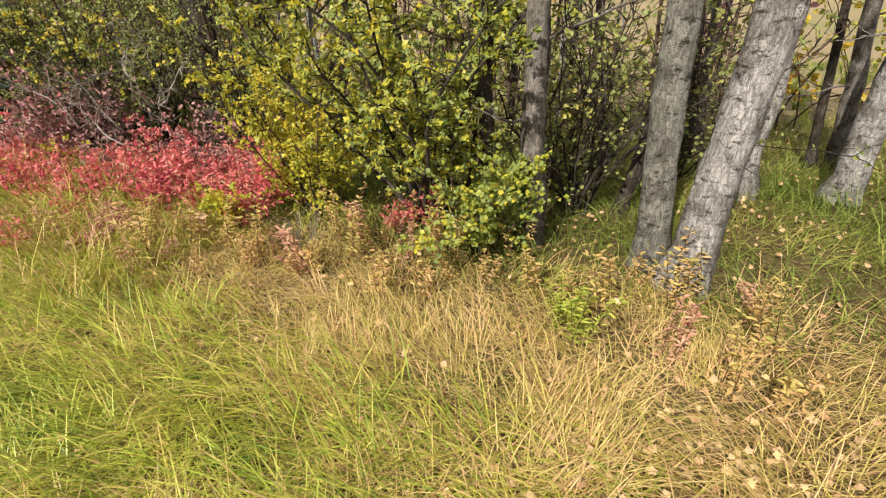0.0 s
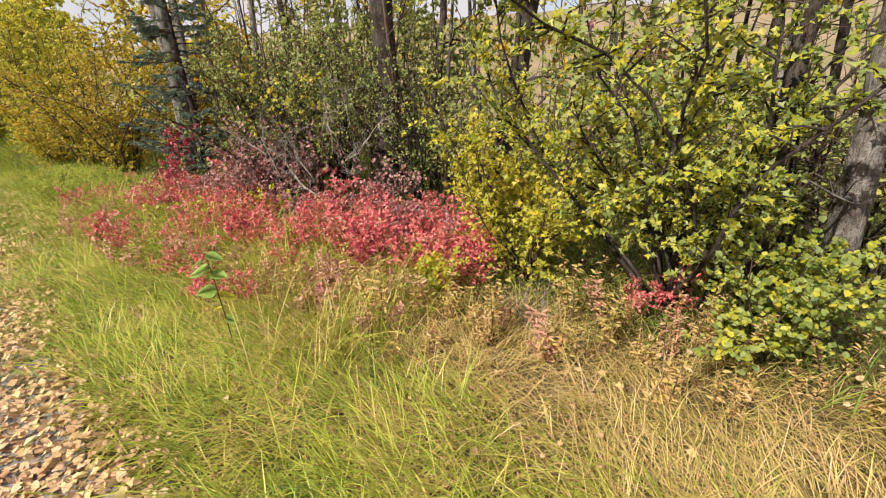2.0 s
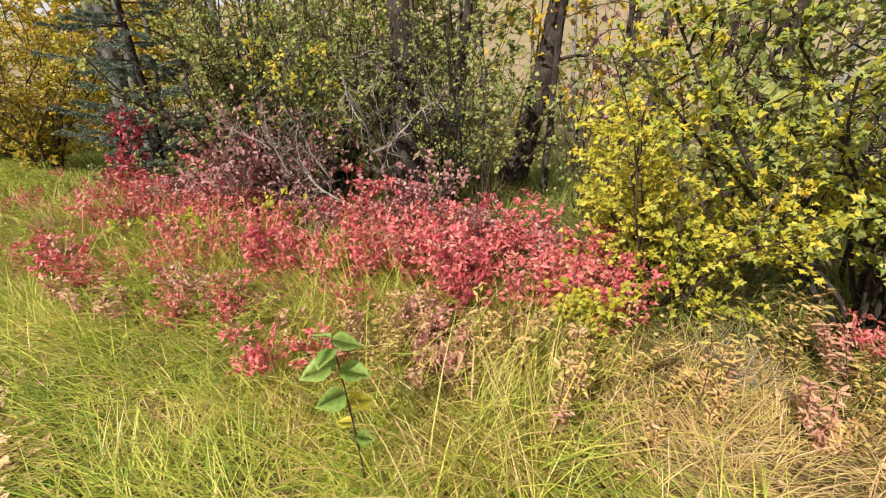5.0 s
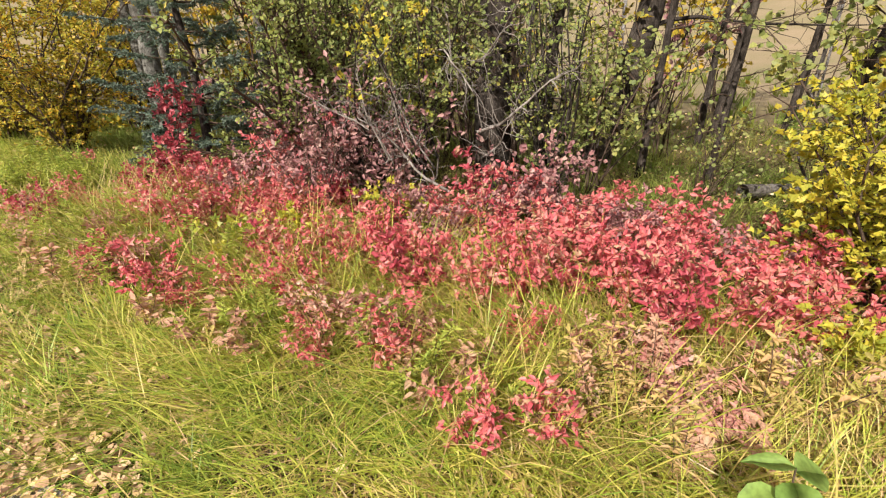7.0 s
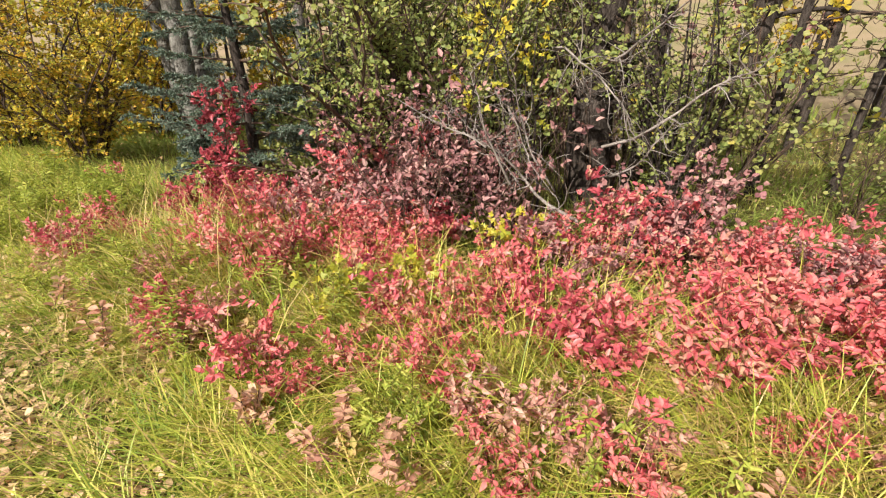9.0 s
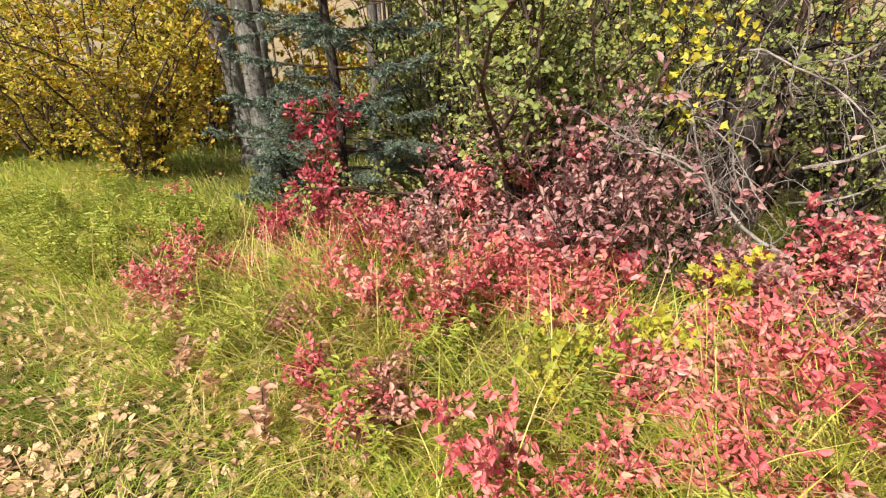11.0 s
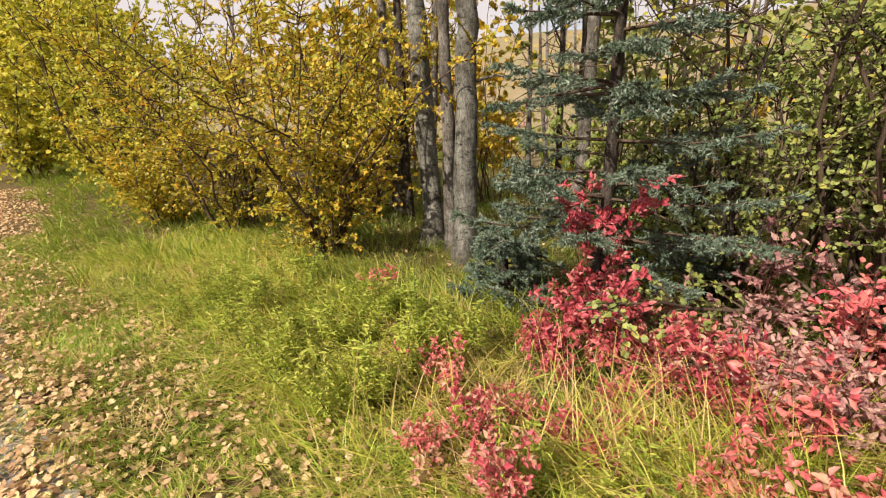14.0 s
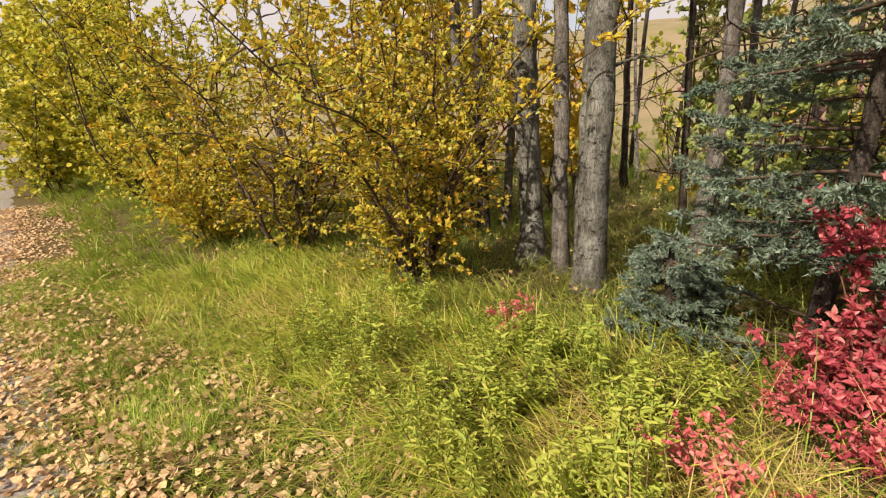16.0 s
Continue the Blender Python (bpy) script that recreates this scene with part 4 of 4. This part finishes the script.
tangle("dead_branch", 315, 3.4, 6.2, "silver-grey dead twigs hanging before the old trunk", "branch", M_DEAD,
       [((.2, .2, 1.1), (-.8, -.5, .05), 1.0, .009, 16), ((.3, -.2, 1.4), (-.6, -.7, .1), 1.1, .009, 16), ((.2, .3, .8), (-.9, .1, .25), .8, .008, 14)])
for i in range(9):
    a = i * .7
    tangle("dead_vine", 320 + i, 4.62 + .26 * math.cos(a), 5.82 + .26 * math.sin(a), "dark hanging vine clinging round the old trunk", "vine", M_TWIG,
           [((0, 0, 0), (.08 * math.cos(a * 2), .08 * math.sin(a * 2), 1), 2.2, .009, 7), ((.05, .05, 0), (-.06, .1, 1), 1.4, .007, 6)])
tangle("vine_mound", 313, 2.95, 6.5, "mound of brown vines and dull red leaves", "vines", M_TWIG,
       [((.4 * math.cos(k * 2.4) * (k % 5) / 4, .55 * math.sin(k * 2.4) * (k % 4) / 3, .1), (.5 * math.cos(k * 1.7), .5 * math.sin(k * 1.7), 1), .75 + .1 * (k % 5), .007, 9) for k in range(26)],
       M_RUST, "dull purple-red leaves")
tangle("fallen_twigs", 314, 2.35, 2.3, "tuft of pale dry stalks at the bush's foot", "twigs", M_DEAD,
       [((.05 * math.cos(k), .05 * math.sin(k), 0), (.5 * math.cos(k * 2.1), .6 * math.sin(k * 2.1), .8), .3 + .03 * (k % 4), .003, 2) for k in range(26)])

r_log = np.random.default_rng(9)
log = thing("fallen_log", 5.3, 3.0, "grey fallen log lying on the wood floor", "log")
lp = limb(r_log, (-.2, .4, .12), (.75, -.66, .0), 1.9, 8, .04)
lv, lf = tubes([(lp, np.linspace(.07, .045, 9))], 10)
part("bole", make_mesh("bole", lv, lf, M_GREY, True), log)
ls = limb(r_log, lp[4], (.2, .4, .8), .4, 4, .1)
lv, lf = tubes([(ls, np.linspace(.02, .008, 5))], 6)
part("branch_stub", make_mesh("branch_stub", lv, lf, M_GREY, True), log)

# ---- red undergrowth ----
def red_front(y):
    return np.interp(y, [2.6, 3.2, 4.0, 5.0, 6, 8.2, 8.8, 9.3, 9.8], [2.3, 2.1, 1.65, 1.42, 1.32, 1.4, 1.85, 2.35, 2.65])


def red_back(y):
    return np.interp(y, [2.6, 3.4, 4.2, 5.4, 6.2, 8, 9.8], [2.7, 3.4, 3.9, 3.7, 2.9, 3.1, 2.7])


RS = "red undergrowth shrubs"
reds = []
for i in range(10):
    dull = i in (7, 8)
    tall = (.42, .5, .38, .55, .46, .34, .6, .5, .4, .44)[i]
    reds.append(bush("red_shrub", 400 + i, 0, -60, "low shrub with dull rust-red leaves" if i == 7 else "low shrub with faded pink-brown leaves" if dull else "low shrub with bright crimson and pink-red leaves", "shrub", M_RUST if i == 7 else M_FADED if dull else M_CRIMSON if i in (5, 6, 9) else M_RED, M_REDTWIG, tall, .27, 8, 7, 7,
                     (.026, .05), .9, LANCE, RS, .3, r0=.004, twig_len=.17, second=None if dull or i % 2 else (M_PINKW, .3, "faded pink leaves")))
rr = np.random.default_rng(41)
spots = []
while len(spots) < 160:
    y = rr.uniform(2.7, 9.3)
    x = rr.uniform(red_front(y) - .3, red_back(y))
    if all((x - a) ** 2 + (y - b) ** 2 > .19 ** 2 for a, b in spots):
        spots.append((x, y))
for i, (x, y) in enumerate(spots):
    edge = x - red_front(y)
    if edge < .0 and rr.random() < .55 or edge < .6 and rr.random() < .35:
        continue
    if y > 6 and edge < 1.2 and rr.random() < .2 or y > 8.1 and x < 2.8 and rr.random() < .22:
        continue
    k = 7 if edge > 1.15 and rr.random() < .5 else 8 if edge < .4 and rr.random() < .45 else rr.choice([5, 6, 9]) if rr.random() < (.65 if y > 7.8 else .12) else rr.choice([0, 1, 2, 3, 4])
    s = rr.uniform(.8, 1.2) * (.8 if edge < .35 else 1.0) * (.68 if y > 8.1 and x < 2.8 else 1.0)
    c = copy_thing(reds[k], pose(x, y, float(height(x, y)), rr.normal(0, 6), rr.normal(0, 6), rr.uniform(0, 360)))
    c.scale = (s, s, s)
for i, ob in enumerate(reds):
    y = 3.3 + .62 * i
    ob.matrix_basis = pose(float(red_front(y)) + (1.2 if i in (7, 8) else .55 + .2 * (i % 3)), y, float(height(2, y)), 0, 0, 40 * i)

# outliers of red along the verge, and the tall red sapling
for i, (x, y, s) in enumerate([(1.3, 4.1, .8), (1.12, 4.35, .7), (1.25, 5.3, .75), (1.18, 6.3, .7), (1.2, 7.1, .8), (1.28, 7.45, .75), (1.35, 8.5, .8), (1.45, 8.95, .7), (2.95, 1.55, .8), (2.85, 1.75, .7), (1.9, 9.2, .75), (2.58, 10.5, .7)]):
    c = copy_thing(reds[i % 7], pose(x, y, float(height(x, y)), 0, 0, 70 * i))
    c.scale = (s, s, s)
bush("red_sapling", 430, 2.85, 8.78, "slim upright sapling with crimson leaves before the spruce", "sapling", M_CRIMSON, M_REDTWIG, 1.2, .17, 6, 16, 11, (.034, .058), .9, LANCE, group="", bare=.2, r0=.008, twig_len=.2)
bush("red_sapling", 431, 2.62, 8.55, "crimson-leaved sapling beside a taller one", "sapling", M_CRIMSON, M_REDTWIG, .7, .25, 6, 8, 7, (.035, .062), .9, LANCE, group="", bare=.2, r0=.006, twig_len=.22)
for i, (x, y) in enumerate([(3.2, 6.9), (3.3, 7.9), (3.0, 7.4), (3.5, 6.3)]):
    bush("rust_shrub", 440 + i, x, y, "shrub with rust-red and brown autumn leaves", "shrub", M_RUST if i % 2 else M_RED, M_REDTWIG, .95, .4, 8, 9, 6, (.035, .06), .9, LANCE, group="rust shrubs", bare=.2, r0=.006, twig_len=.25)
for i, (x, y, t) in enumerate([(1.96, 6.13, .5), (2.6, 5.85, .55), (1.75, 6.45, .42), (2.25, 3.05, .5)]):
    bush("yellow_shrub", 450 + i, x, y, "small yellow-green shrub among the red undergrowth", "shrub", M_YGREEN, M_TWIG, t, .25, 10, 7, 8, (.024, .045), 1.0, TRILOBE, group="small yellow shrubs", bare=.2, r0=.004, twig_len=.16)


# ---- weeds ----
def weed(seed, mat, tall, name, label, category, group, wide=.34, size=(.028, .055), rows=17):
    r = np.random.default_rng(seed)
    ob = thing(name, 0, -60, label, category, group)
    rods, p, d = [], [], []
    for s in range(3):
        st = limb(r, (r.normal(0, .03), r.normal(0, .03), 0), (r.normal(0, .22), r.normal(0, .22), 1), tall * r.uniform(.7, 1.05), 7, .07)
        rods.append((st, np.linspace(.003, .0012, 8)))
        for k in range(rows):
            q, t = along(st, .18 + .82 * k / rows)
            for j in range(2):
                b = k * 2.4 + j * 3.14
                p.append(q)
                d.append((math.cos(b), math.sin(b), .35 + r.normal(0, .3)))
    v, f = tubes(rods, 4)
    part("stem", make_mesh("stem", v, f, M_TWIG, True), ob)
    part("foliage", leaf_mesh(r, np.array(p), np.array(d), size, wide, mat, "foliage", OVAL, (0, 0, 1)), ob)
    return ob


def spread(kinds, spots, lo, hi, seed):
    r = np.random.default_rng(seed)
    for i, (x, y) in enumerate(spots):
        s = r.uniform(lo, hi)
        m = pose(x, y, float(height(x, y)), r.normal(0, 9), r.normal(0, 9), r.uniform(0, 360))
        if i < len(kinds):
            kinds[i].matrix_basis = m
        else:
            c = copy_thing(kinds[i % len(kinds)], m)
            c.scale = (s, s, s)


rw = np.random.default_rng(77)
dryw = [weed(500 + i, M_WEED if i != 2 else M_PINKW, .30 + .05 * i, "dry_weed", "dry tan and orange leafy weed stalk", "weed", "dry weeds") for i in range(5)]
faded = [weed(510 + i, M_PINKW if i else M_WEED, .22 + .05 * i, "faded_weed", "faded pinkish leafy stalk in the grass", "weed", "faded weeds", .5, (.035, .06), 9) for i in range(3)]
spread(faded, [(rw.uniform(1.0, 1.5), rw.uniform(4.0, 9.0)) for _ in range(46)] + [(rw.uniform(1.4, 2.1), rw.uniform(2.9, 4.6)) for _ in range(12)], .6, 1.1, 80)
spread(dryw, [(rw.uniform(1.9, 2.75), rw.uniform(-.8, 2.4)) for _ in range(34)] + [(rw.uniform(1.3, 2.2), rw.uniform(2.2, 4.2)) for _ in range(26)], .7, 1.15, 78)
herbs = [weed(520 + i, M_HERB, .34 + .05 * i, "green_weed", "fresh yellow-green leafy weed", "weed", "green weeds", .3, (.03, .06), 22) for i in range(5)]
spread(herbs, [(rw.uniform(1.3, 2.5), rw.uniform(9.3, 11.6)) for _ in range(80)] + [(2.05, .25), (2.12, .1), (1.95, .15), (2.2, .3), (1.5, 9.45), (1.45, 9.6)] + [(rw.uniform(1.1, 1.9), rw.uniform(4.2, 8.8)) for _ in range(30)], .6, 1.0, 79)

# green broad-leaved sapling beside the trail
rs = np.random.default_rng(90)
sap = thing("green_sapling", .89, 3.50, "lone young sapling with broad pale green leaves", "sapling")
sst = np.array([(0.01, -.01, 0), (.0, 0, .2), (-.01, .01, .36), (-.02, .03, .55), (-.03, .05, .70)])
sv, sf = tubes([(sst, [.005, .0045, .004, .003, .002])], 6)
part("stem", make_mesh("stem", sv, sf, M_TWIG, True), sap)
for k, (hh, a, ln, mat) in enumerate([(.70, 1.7, .09, M_BROAD), (.69, -.9, .11, M_BROAD), (.66, 3.3, .10, M_BROAD), (.61, 2.4, .12, M_BROAD), (.58, -1.3, .10, M_BROAD), (.55, .5, .09, M_BROAD), (.48, 2.9, .11, M_BROAD), (.44, -.4, .09, M_YELLOW), (.36, 2.0, .07, M_YELLOW), (.30, -1.1, .06, M_BROAD)]):
    q = np.array([[np.interp(hh, sst[:, 2], sst[:, 0]), np.interp(hh, sst[:, 2], sst[:, 1]), hh]])
    v, f = leaves(q, np.array([[math.cos(a), math.sin(a), .1 - .25 * (k % 2)]]), np.array([[-.4 + rs.normal(0, .45), -.2 + rs.normal(0, .45), 1.0]]), ln * (.85 + .3 * rs.random()), .95, BROAD)
    part("leaf", make_mesh("leaf", v, f, mat), sap)
